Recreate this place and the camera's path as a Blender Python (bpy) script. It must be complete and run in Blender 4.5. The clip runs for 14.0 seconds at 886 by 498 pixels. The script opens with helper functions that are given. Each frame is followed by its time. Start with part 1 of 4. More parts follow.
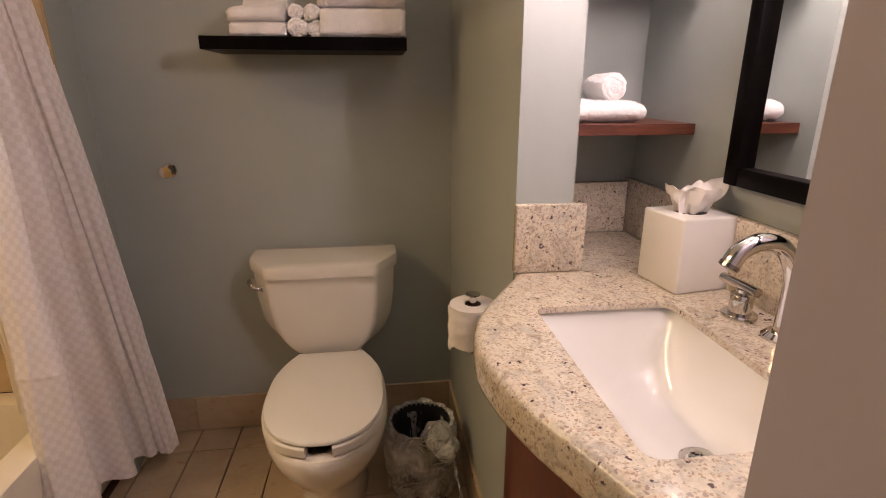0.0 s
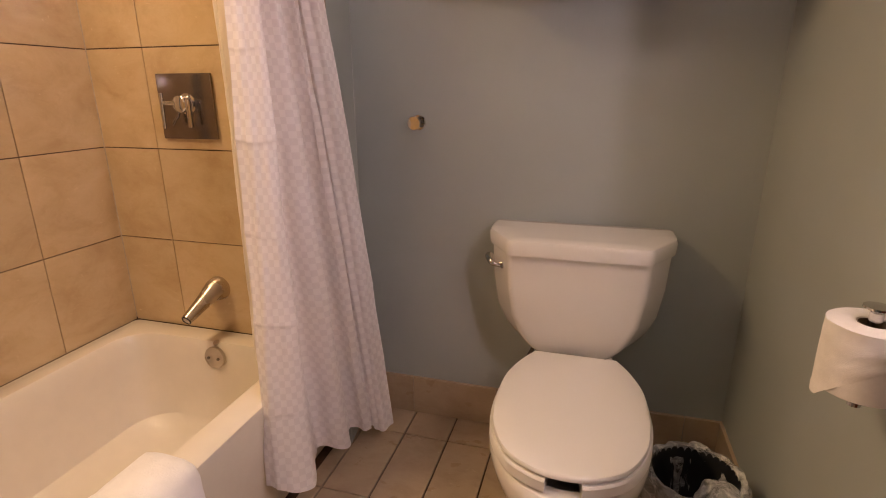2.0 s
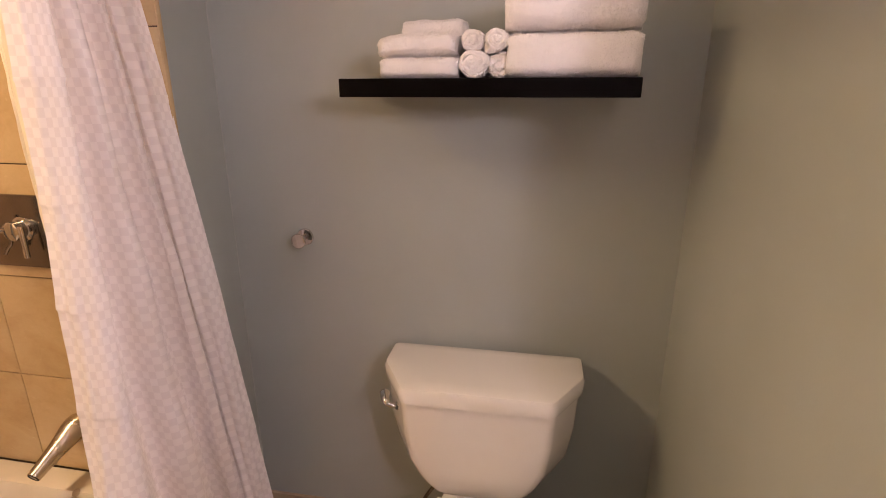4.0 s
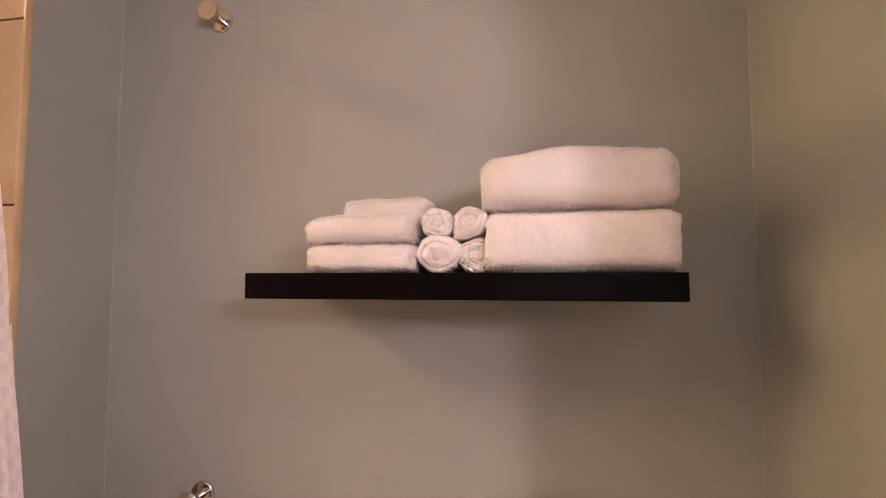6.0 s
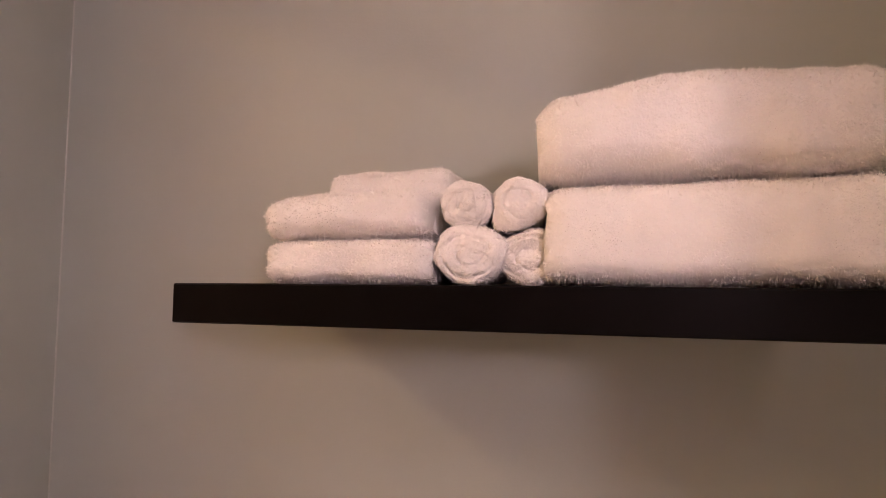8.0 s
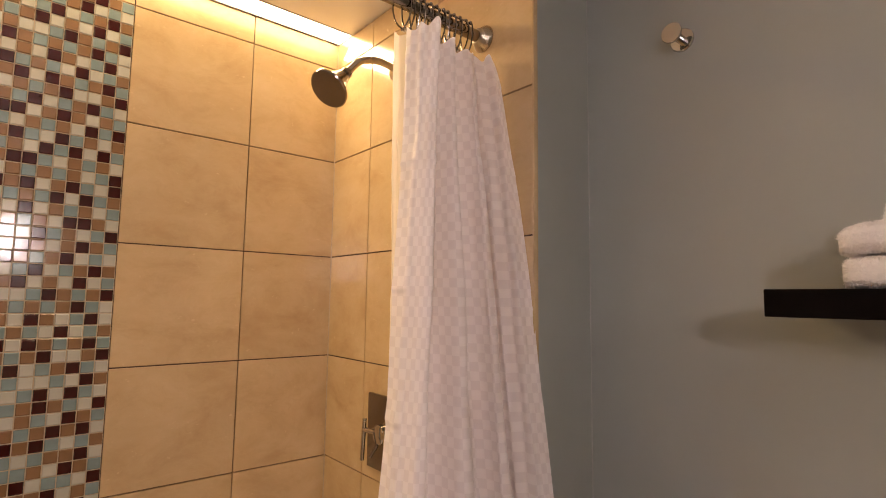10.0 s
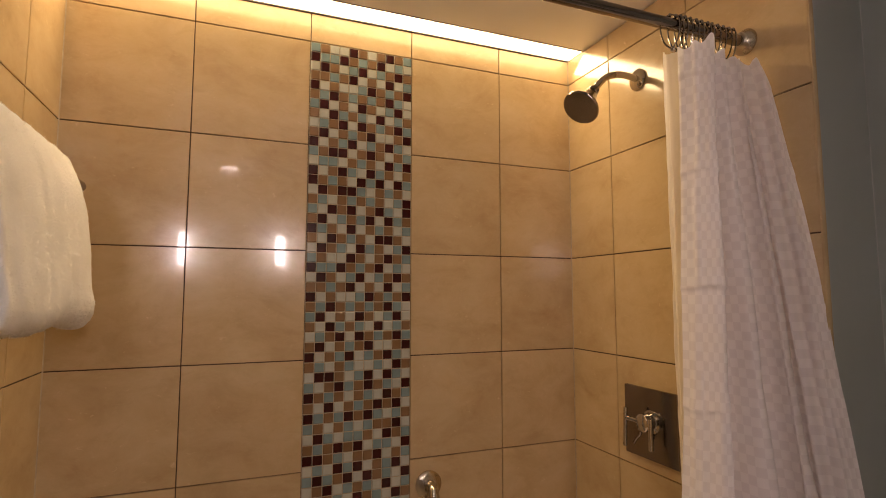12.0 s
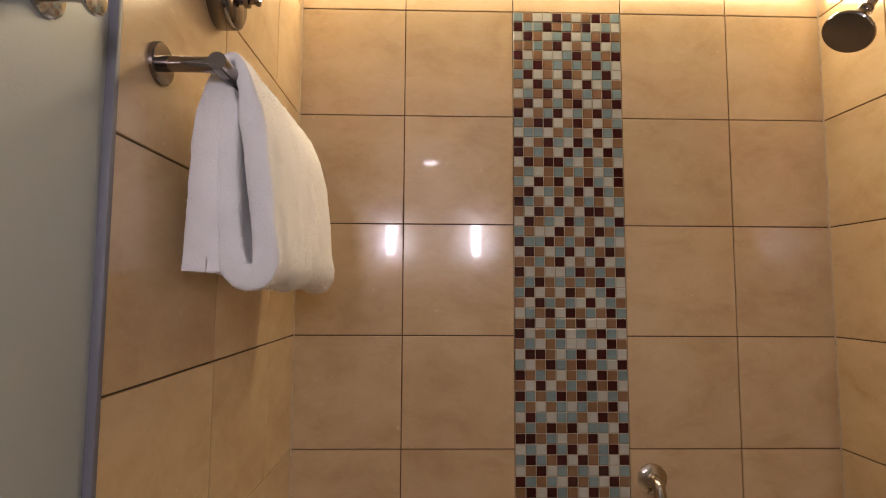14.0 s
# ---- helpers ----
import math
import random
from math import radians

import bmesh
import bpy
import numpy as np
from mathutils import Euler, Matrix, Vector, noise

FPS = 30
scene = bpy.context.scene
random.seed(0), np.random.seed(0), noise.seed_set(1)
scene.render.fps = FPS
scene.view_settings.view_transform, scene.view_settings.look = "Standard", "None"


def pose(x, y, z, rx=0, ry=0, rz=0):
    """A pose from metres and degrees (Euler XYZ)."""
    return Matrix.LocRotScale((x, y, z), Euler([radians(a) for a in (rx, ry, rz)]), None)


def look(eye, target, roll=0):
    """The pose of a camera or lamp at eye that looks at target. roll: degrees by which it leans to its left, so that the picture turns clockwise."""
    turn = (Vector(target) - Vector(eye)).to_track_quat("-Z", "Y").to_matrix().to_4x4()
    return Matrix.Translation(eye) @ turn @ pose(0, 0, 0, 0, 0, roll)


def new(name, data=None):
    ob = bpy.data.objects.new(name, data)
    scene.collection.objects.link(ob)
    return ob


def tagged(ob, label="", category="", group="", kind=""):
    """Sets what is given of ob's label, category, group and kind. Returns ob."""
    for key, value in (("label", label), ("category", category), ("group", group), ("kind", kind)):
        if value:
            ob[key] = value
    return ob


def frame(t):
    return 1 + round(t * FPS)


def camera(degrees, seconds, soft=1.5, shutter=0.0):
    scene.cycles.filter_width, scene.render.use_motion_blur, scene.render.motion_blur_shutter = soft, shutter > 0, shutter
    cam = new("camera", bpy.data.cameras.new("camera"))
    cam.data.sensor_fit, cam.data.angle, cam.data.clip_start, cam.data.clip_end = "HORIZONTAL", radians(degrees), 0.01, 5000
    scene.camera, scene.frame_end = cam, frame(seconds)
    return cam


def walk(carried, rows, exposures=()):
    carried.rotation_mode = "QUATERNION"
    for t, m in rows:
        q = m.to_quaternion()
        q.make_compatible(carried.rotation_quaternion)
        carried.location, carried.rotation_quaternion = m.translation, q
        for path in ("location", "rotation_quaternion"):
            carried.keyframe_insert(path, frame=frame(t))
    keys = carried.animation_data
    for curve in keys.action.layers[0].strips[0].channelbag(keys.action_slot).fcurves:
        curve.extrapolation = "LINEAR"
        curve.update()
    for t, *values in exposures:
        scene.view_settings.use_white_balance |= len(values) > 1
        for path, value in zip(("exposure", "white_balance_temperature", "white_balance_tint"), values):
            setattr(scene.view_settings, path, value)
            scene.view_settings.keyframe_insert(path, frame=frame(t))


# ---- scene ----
cam = camera(80.7, 14.0, soft=1.0)
PATH = [
    (0, (1.707, -1.923, 1.331), (1.954, -0.029, 0.737), 0.0),
    (0.5, (1.66, -1.81, 1.248), (1.763, 0.096, 0.65), 0.1),
    (1, (1.608, -1.713, 1.178), (1.482, 0.191, 0.58), -0.0),
    (1.5, (1.583, -1.647, 1.126), (1.234, 0.228, 0.527), -0.3),
    (2, (1.54, -1.596, 1.154), (1.008, 0.24, 0.566), -0.3),
    (4.5, (1.66, -1.264, 1.484), (1.341, 0.617, 0.886), -0.4),
    (5, (1.668, -1.221, 1.471), (1.335, 0.749, 1.379), 0.1),
    (5.5, (1.65, -1.108, 1.447), (1.312, 0.86, 1.57), 0.0),
    (6, (1.627, -0.934, 1.459), (1.286, 1.033, 1.584), 0.1),
    (6.5, (1.628, -0.801, 1.465), (1.321, 1.171, 1.601), 0.1),
    (7, (1.65, -0.688, 1.471), (1.354, 1.283, 1.627), 0.1),
    (7.5, (1.638, -0.652, 1.47), (1.293, 1.311, 1.634), 0.2),
    (8, (1.588, -0.659, 1.474), (1.088, 1.274, 1.599), 0.4),
    (8.5, (1.513, -0.713, 1.468), (0.764, 1.137, 1.594), 0.1),
    (9, (1.486, -0.803, 1.459), (0.36, 0.842, 1.621), 0.6),
    (11.5, (1.483, -1.278, 1.449), (-0.282, -0.356, 1.63), -0.2),
    (12, (1.495, -1.307, 1.458), (-0.359, -0.577, 1.63), 0.0),
    (12.5, (1.495, -1.327, 1.462), (-0.427, -0.801, 1.625), 0.1),
    (13, (1.49, -1.339, 1.455), (-0.479, -1.028, 1.618), 0.2),
    (13.5, (1.463, -1.356, 1.434), (-0.524, -1.199, 1.597), 0.3),
    (14, (1.422, -1.358, 1.398), (-0.571, -1.312, 1.556), 0.3),
]
EXPOSURES = [(0, 0.0, 6300, 11), (1.0, 0.0, 6300, 14), (1.5, 0.2, 6300, 17), (2.0, 0.32, 6200, 18), (4.5, 0.64, 6100, 17), (5.0, 0.68, 6100, 20), (6.5, 0.64, 6550, 24), (7.5, 0.58, 6600, 28), (9.0, 0.42, 6250, 15), (11.5, -0.54, 6400, 10), (12.5, -0.72, 6300, 10), (13.2, -0.76, 6000, 9), (14, -0.46, 5350, 8)]
walk(cam, [(t, look(eye, target, roll)) for t, eye, target, roll in PATH], EXPOSURES)

# ---- light ----
world = bpy.data.worlds.new("world")
world.use_nodes = True
world.node_tree.nodes["Background"].inputs[0].default_value = (0.02, 0.018, 0.015, 1)
world.node_tree.nodes["Background"].inputs[1].default_value = 0.3
scene.world = world
COVE, COVE_WATTS, SCONCE, DOWN = 10.5, 9.0, 132.0, 62.0
WARM, VANITY = (1.0, 0.71, 0.37), (1.0, 0.793, 0.745)


# ---- materials ----
def material(name):
    m = bpy.data.materials.new(name)
    m.use_nodes = True
    nt = m.node_tree
    return m, nt, nt.nodes["Principled BSDF"]


def node(nt, kind, **values):
    n = nt.nodes.new(kind)
    for key, value in values.items():
        n.inputs[key].default_value = value
    return n


def ramp(nt, source, stops):
    r = nt.nodes.new("ShaderNodeValToRGB")
    while len(r.color_ramp.elements) < len(stops):
        r.color_ramp.elements.new(0.5)
    for e, (at, c) in zip(r.color_ramp.elements, stops):
        e.position, e.color = at, (*c, 1)
    nt.links.new(source, r.inputs[0])
    return r.outputs[0]


def noise_of(nt, vector, scale, detail=4.0, rough=0.55, distortion=0.0):
    n = node(nt, "ShaderNodeTexNoise", Scale=scale, Detail=detail, Roughness=rough, Distortion=distortion)
    nt.links.new(vector, n.inputs["Vector"])
    return n.outputs["Fac"]


def mixed(nt, kind, fac, a, b):
    x = nt.nodes.new("ShaderNodeMix")
    x.data_type, x.blend_type = "RGBA", kind
    for slot, value in ((0, fac), (6, a), (7, b)):
        if hasattr(value, "is_linked"):
            nt.links.new(value, x.inputs[slot])
        else:
            x.inputs[slot].default_value = value if slot == 0 else (*value, 1)
    return x.outputs[2]


def bump(nt, bsdf, height, strength, distance):
    b = node(nt, "ShaderNodeBump", Strength=strength, Distance=distance)
    nt.links.new(height, b.inputs["Height"])
    nt.links.new(b.outputs[0], bsdf.inputs["Normal"])
    return b


def place(nt, which="Object"):
    return nt.nodes.new("ShaderNodeTexCoord").outputs[which]


def shifted(nt, vector):
    """Each object takes its own stretch of the pattern."""
    info = nt.nodes.new("ShaderNodeObjectInfo")
    c = nt.nodes.new("ShaderNodeCombineXYZ")
    k = nt.nodes.new("ShaderNodeMath")
    k.operation = "MULTIPLY"
    k.inputs[1].default_value = 37.0
    nt.links.new(info.outputs["Random"], k.inputs[0])
    for i in range(3):
        nt.links.new(k.outputs[0], c.inputs[i])
    a = nt.nodes.new("ShaderNodeVectorMath")
    nt.links.new(vector, a.inputs[0])
    nt.links.new(c.outputs[0], a.inputs[1])
    return a.outputs[0], info.outputs["Random"]


def plain(name, colour, rough=0.5, metal=0.0, wear=0.06, scale=18.0, relief=0.0, coat=0.0):
    m, nt, b = material(name)
    v = place(nt)
    n = noise_of(nt, v, scale)
    dark = tuple(c * (1 - wear) for c in colour)
    light = tuple(min(1, c * (1 + wear)) for c in colour)
    if wear < 0.02:
        b.inputs["Base Color"].default_value = (*colour, 1)
    else:
        nt.links.new(ramp(nt, n, [(0.3, dark), (0.7, light)]), b.inputs["Base Color"])
    b.inputs["Roughness"].default_value = rough
    if wear >= 0.02:
        r = node(nt, "ShaderNodeMapRange", **{"To Min": rough * 0.85, "To Max": min(1, rough * 1.2)})
        nt.links.new(noise_of(nt, v, scale * 0.4), r.inputs[0])
        nt.links.new(r.outputs[0], b.inputs["Roughness"])
    b.inputs["Metallic"].default_value = metal
    b.inputs["Coat Weight"].default_value = coat
    if relief:
        bump(nt, b, noise_of(nt, v, scale * 12, 3.0), 0.35, relief)
    return m


def paint(name, colour):
    """Rolled eggshell paint: orange-peel relief and faint blotches."""
    m, nt, b = material(name)
    v = place(nt)
    big = noise_of(nt, v, 1.7, 3.0)
    c = tuple(x * 0.94 for x in colour), tuple(x * 1.05 for x in colour)
    nt.links.new(ramp(nt, big, [(0.3, c[0]), (0.7, c[1])]), b.inputs["Base Color"])
    b.inputs["Roughness"].default_value = 0.42
    bump(nt, b, noise_of(nt, v, 240, 3.0, 0.6), 0.2, 0.001)
    return m


def stone_tile(name, light, mid, dark, rough=0.22):
    """Glazed porcelain with soft marbling, another stretch on each tile."""
    m, nt, b = material(name)
    at, rnd = shifted(nt, place(nt))
    mp = node(nt, "ShaderNodeMapping", Scale=(1.0, 1.5, 1.0))
    nt.links.new(at, mp.inputs["Vector"])
    v = mp.outputs[0]
    cloud = noise_of(nt, v, 6.0, 7.0, 0.62, 0.4)
    base = ramp(nt, cloud, [(0.25, dark), (0.5, mid), (0.78, light)])
    vein = noise_of(nt, v, 5.0, 9.0, 0.72, 0.8)
    line = ramp(nt, vein, [(0.47, (0, 0, 0)), (0.5, (1, 1, 1)), (0.53, (0, 0, 0))])
    veined = mixed(nt, "MIX", line, base, tuple(min(1, x * 1.12) for x in light))
    soft = mixed(nt, "MIX", 0.1, base, veined)
    fleck = ramp(nt, noise_of(nt, v, 46, 4.0, 0.6, 0.6), [(0.0, (0, 0, 0)), (0.66, (0, 0, 0)), (0.76, (1, 1, 1))])
    soft = mixed(nt, "MIX", fleck, soft, tuple(min(1, x * 1.06) for x in light))
    smudge = ramp(nt, noise_of(nt, v, 17, 6.0, 0.7, 1.1), [(0.0, (0.86, 0.83, 0.79)), (0.34, (0.9, 0.88, 0.85)), (0.47, (1, 1, 1))])
    soft = mixed(nt, "MULTIPLY", 0.45, soft, smudge)
    tone = ramp(nt, rnd, [(0.0, (0.9, 0.9, 0.9)), (1.0, (1.0, 1.0, 1.0))])
    nt.links.new(mixed(nt, "MULTIPLY", 1.0, soft, tone), b.inputs["Base Color"])
    r = node(nt, "ShaderNodeMapRange", **{"To Min": rough * 0.7, "To Max": rough * 1.5})
    nt.links.new(noise_of(nt, v, 14, 5.0), r.inputs[0])
    nt.links.new(r.outputs[0], b.inputs["Roughness"])
    b.inputs["Coat Weight"].default_value, b.inputs["Coat Roughness"].default_value = 0.55, 0.04
    bump(nt, b, noise_of(nt, v, 30, 3.0), 0.05, 0.001)
    return m


def granite(name):
    """Pale granite: cream ground, grey and rust clouds, crowded dark flecks of two sizes."""
    m, nt, b = material(name)
    v = place(nt)
    cloud = noise_of(nt, v, 34, 9.0, 0.76, 0.9)
    base = ramp(nt, cloud, [(0.3, (0.26, 0.19, 0.15)), (0.38, (0.46, 0.38, 0.3)), (0.455, (0.62, 0.54, 0.43)), (0.53, (0.72, 0.66, 0.55)), (0.62, (0.56, 0.44, 0.31)), (0.74, (0.74, 0.69, 0.6))])
    grey = ramp(nt, noise_of(nt, v, 16, 6.0, 0.7, 0.8), [(0.0, (0, 0, 0)), (0.52, (0, 0, 0)), (0.62, (1, 1, 1))])
    base = mixed(nt, "MIX", grey, base, mixed(nt, "MIX", 0.5, base, (0.44, 0.42, 0.39)))
    cell = node(nt, "ShaderNodeTexVoronoi", Scale=210.0)
    nt.links.new(v, cell.inputs["Vector"])
    grain = ramp(nt, cell.outputs["Color"], [(0.1, (0.5, 0.47, 0.45)), (0.45, (0.97, 0.95, 0.92)), (0.85, (0.8, 0.73, 0.64))])
    body = mixed(nt, "MULTIPLY", 0.42, base, grain)

    def flecks(scale, keep, size, warp):
        """Irregular grains: some of the cells, each cut down to a blot."""
        wobble = node(nt, "ShaderNodeTexNoise", Scale=scale * 1.3, Detail=2.0)
        nt.links.new(v, wobble.inputs["Vector"])
        off = nt.nodes.new("ShaderNodeVectorMath")
        off.operation = "MULTIPLY_ADD"
        off.inputs[1].default_value = (warp, warp, warp)
        nt.links.new(wobble.outputs["Color"], off.inputs[0])
        nt.links.new(v, off.inputs[2])
        grains = node(nt, "ShaderNodeTexVoronoi", Scale=scale)
        nt.links.new(off.outputs[0], grains.inputs["Vector"])
        near = ramp(nt, grains.outputs["Distance"], [(size * 0.8, (1, 1, 1)), (size, (0, 0, 0))])
        some = ramp(nt, grains.outputs["Color"], [(keep - 0.01, (0, 0, 0)), (keep, (1, 1, 1))])
        return mixed(nt, "MULTIPLY", 1.0, near, some)

    one = mixed(nt, "MIX", flecks(120, 0.64, 0.33, 0.012), body, (0.34, 0.265, 0.225))
    two = mixed(nt, "MIX", flecks(230, 0.62, 0.45, 0.006), one, (0.4, 0.3, 0.22))
    three = mixed(nt, "MIX", flecks(85, 0.74, 0.3, 0.02), two, (0.085, 0.06, 0.065))
    nt.links.new(three, b.inputs["Base Color"])
    b.inputs["Roughness"].default_value = 0.14
    b.inputs["Coat Weight"].default_value = 0.3
    bump(nt, b, noise_of(nt, v, 220, 2.0), 0.05, 0.0005)
    return m


def wood(name, light, dark, along=(1, 9, 9), rough=0.35):
    m, nt, b = material(name)
    mp = node(nt, "ShaderNodeMapping", Scale=along)
    nt.links.new(place(nt), mp.inputs["Vector"])
    n = noise_of(nt, mp.outputs[0], 9, 7.0, 0.65, 0.8)
    fine = noise_of(nt, mp.outputs[0], 60, 3.0)
    c = ramp(nt, n, [(0.3, dark), (0.52, tuple((p + q) / 2 for p, q in zip(light, dark))), (0.72, light)])
    nt.links.new(mixed(nt, "MULTIPLY", 0.4, c, ramp(nt, fine, [(0.35, (0.55, 0.5, 0.5)), (0.6, (1, 1, 1))])), b.inputs["Base Color"])
    b.inputs["Roughness"].default_value = rough
    bump(nt, b, n, 0.12, 0.001)
    return m


def terry(name, colour=(0.95, 0.925, 0.915)):
    """Looped cotton: matt, soft sheen, close nubby relief."""
    m, nt, b = material(name)
    v = place(nt)
    big = noise_of(nt, v, 14, 4.0)
    nt.links.new(ramp(nt, big, [(0.3, tuple(c * 0.9 for c in colour)), (0.7, colour)]), b.inputs["Base Color"])
    b.inputs["Roughness"].default_value = 1.0
    b.inputs["Specular IOR Level"].default_value = 0.1
    b.inputs["Sheen Weight"].default_value = 0.35
    loops = noise_of(nt, v, 260, 3.0, 0.75)
    rows = noise_of(nt, v, 90, 3.0, 0.6)
    k = nt.nodes.new("ShaderNodeMath")
    k.operation = "MULTIPLY_ADD"
    k.inputs[1].default_value = 0.6
    nt.links.new(rows, k.inputs[0])
    nt.links.new(loops, k.inputs[2])
    bump(nt, b, k.outputs[0], 0.5, 0.005)
    return m


def pile(name, colour=(0.95, 0.925, 0.915)):
    """Single cotton loops, thin enough to pass light."""
    m, nt, b = material(name)
    b.inputs["Base Color"].default_value = (*colour, 1)
    b.inputs["Roughness"].default_value = 1.0
    b.inputs["Specular IOR Level"].default_value = 0.0
    see_through(m, colour, 0.5)
    return m


def damask(name):
    """Shower curtain cloth: squares of satin and matt weave, slightly see-through."""
    m, nt, b = material(name)
    uv = place(nt, "UV")
    ch = node(nt, "ShaderNodeTexChecker", Scale=1.0)
    ch.inputs["Color1"].default_value = (0.92, 0.885, 0.90, 1)
    ch.inputs["Color2"].default_value = (0.835, 0.795, 0.815, 1)
    mp = node(nt, "ShaderNodeMapping", Scale=(57, 57, 57))
    nt.links.new(uv, mp.inputs["Vector"])
    nt.links.new(mp.outputs[0], ch.inputs["Vector"])
    nt.links.new(ch.outputs["Color"], b.inputs["Base Color"])
    r = node(nt, "ShaderNodeMapRange", **{"To Min": 0.8, "To Max": 0.38})
    nt.links.new(ch.outputs["Fac"], r.inputs[0])
    nt.links.new(r.outputs[0], b.inputs["Roughness"])
    weave = node(nt, "ShaderNodeTexWave", Scale=900.0, Distortion=0.5)
    nt.links.new(uv, weave.inputs["Vector"])
    k = nt.nodes.new("ShaderNodeMath")
    k.operation = "MULTIPLY_ADD"
    k.inputs[1].default_value = 0.25
    nt.links.new(noise_of(nt, uv, 25, 4.0), k.inputs[0])
    nt.links.new(weave.outputs["Fac"], k.inputs[2])
    bump(nt, b, k.outputs[0], 0.12, 0.002)
    t = node(nt, "ShaderNodeBsdfTranslucent", Color=(0.86, 0.80, 0.82, 1))
    x = node(nt, "ShaderNodeMixShader", Fac=0.2)
    nt.links.new(b.outputs[0], x.inputs[1])
    nt.links.new(t.outputs[0], x.inputs[2])
    nt.links.new(x.outputs[0], nt.nodes["Material Output"].inputs["Surface"])
    return m


def see_through(m, colour, share):
    """Lets light soak through thin vinyl."""
    nt = m.node_tree
    t = node(nt, "ShaderNodeBsdfTranslucent", Color=(*colour, 1))
    x = node(nt, "ShaderNodeMixShader", Fac=share)
    nt.links.new(nt.nodes["Principled BSDF"].outputs[0], x.inputs[1])
    nt.links.new(t.outputs[0], x.inputs[2])
    nt.links.new(x.outputs[0], nt.nodes["Material Output"].inputs["Surface"])


def lit(name, colour, strength):
    m, nt, b = material(name)
    b.inputs["Base Color"].default_value = (0.9, 0.9, 0.88, 1)
    b.inputs["Emission Color"].default_value = (*colour, 1)
    b.inputs["Emission Strength"].default_value = strength
    return m


def film_plastic(name, share):
    """Thin clear bag: mostly see-through, crease highlights painted as paler lines."""
    m, nt, b = material(name)
    b.inputs["Base Color"].default_value = (0.85, 0.85, 0.85, 1)
    b.inputs["Roughness"].default_value = 0.18
    bump(nt, b, noise_of(nt, place(nt), 22, 3.0, 0.5, 1.4), 1.0, 0.03)
    t = node(nt, "ShaderNodeBsdfTransparent", Color=(0.95, 0.95, 0.95, 1))
    x = nt.nodes.new("ShaderNodeMixShader")
    veil = ramp(nt, noise_of(nt, place(nt), 9, 3.0, 0.5, 0.5), [(0.4, (share * 0.45,) * 3), (0.56, (share * 0.8,) * 3), (0.7, (share * 1.5,) * 3)])
    # whiter, denser lines imitate the bright glints along creases
    fold = ramp(nt, noise_of(nt, place(nt), 13, 4.0, 0.55, 1.6), [(0.455, (0, 0, 0)), (0.5, (0.35, 0.35, 0.35)), (0.535, (0, 0, 0))])
    f = mixed(nt, "SCREEN", 1.0, veil, fold)
    nt.links.new(f, x.inputs[0])
    nt.links.new(t.outputs[0], x.inputs[1])
    nt.links.new(b.outputs[0], x.inputs[2])
    nt.links.new(x.outputs[0], nt.nodes["Material Output"].inputs["Surface"])
    return m


PAINT = paint("sage_paint", (0.388, 0.415, 0.394))
FRAME = plain("frame_mauve", (0.46, 0.425, 0.5), 0.4, wear=0.03, scale=3)
PAINT_LIGHT = paint("ceiling_paint", (0.80, 0.78, 0.73))
TILE = stone_tile("wall_tile", (0.70, 0.54, 0.32), (0.63, 0.465, 0.26), (0.52, 0.365, 0.19), 0.16)
FLOOR_TILE = stone_tile("floor_tile", (0.58, 0.45, 0.31), (0.51, 0.385, 0.255), (0.41, 0.3, 0.19), 0.28)
GROUT = plain("grout", (0.088, 0.048, 0.027), 0.9, wear=0.2, scale=60)
GROUT_LIGHT = plain("mosaic_grout", (0.46, 0.375, 0.26), 0.9, wear=0.15, scale=60)
GRANITE = granite("granite")
CHINA = plain("vitreous_china", (0.78, 0.74, 0.68), 0.12, wear=0.015, coat=0.4)
SEAT = plain("seat_plastic", (0.76, 0.725, 0.67), 0.28, wear=0.015)
ENAMEL = plain("tub_enamel", (0.75, 0.685, 0.58), 0.16, wear=0.02, coat=0.3)
CHROME = plain("chrome", (0.6, 0.58, 0.56), 0.07, 1.0, wear=0.03)
NICKEL = plain("brushed_nickel", (0.52, 0.46, 0.38), 0.26, 1.0, wear=0.05)
# dark metal; on chrome fittings its colour also stands in for dark room reflections
STEEL = plain("dark_metal_and_reflection", (0.25, 0.22, 0.20), 0.16, 1.0, wear=0.05)
BLACKWOOD = plain("black_lacquer", (0.004, 0.003, 0.003), 0.34, wear=0.2, scale=30)
BLACKWOOD.node_tree.nodes["Principled BSDF"].inputs["Specular IOR Level"].default_value = 0.04
REDWOOD = wood("red_stained_wood", (0.19, 0.06, 0.032), (0.055, 0.016, 0.01))
CABINET = wood("cherry_veneer", (0.16, 0.035, 0.018), (0.065, 0.013, 0.008), (7, 7, 0.8), 0.3)
TERRY = [terry("white_terry"), pile("terry_pile")]
CLOTH = damask("damask_cloth")
LINER = plain("liner_vinyl", (0.9, 0.85, 0.76), 0.5, wear=0.03)
see_through(LINER, (0.92, 0.85, 0.74), 0.45)
RUBBER = plain("black_plastic", (0.015, 0.015, 0.016), 0.4, wear=0.2)
# near-black colour that paints the shade inside openings
GAP_SHADE = plain("gap_shade", (0.01, 0.01, 0.01), 0.8)
BAG = film_plastic("clear_bag", 0.62)
BUNCH = film_plastic("bunched_bag", 0.7)
PAPER = plain("tissue_paper", (0.8, 0.76, 0.72), 0.95, wear=0.04, scale=70, relief=0.0006)
CERAMIC = plain("white_ceramic", (0.78, 0.75, 0.7), 0.3, wear=0.02)
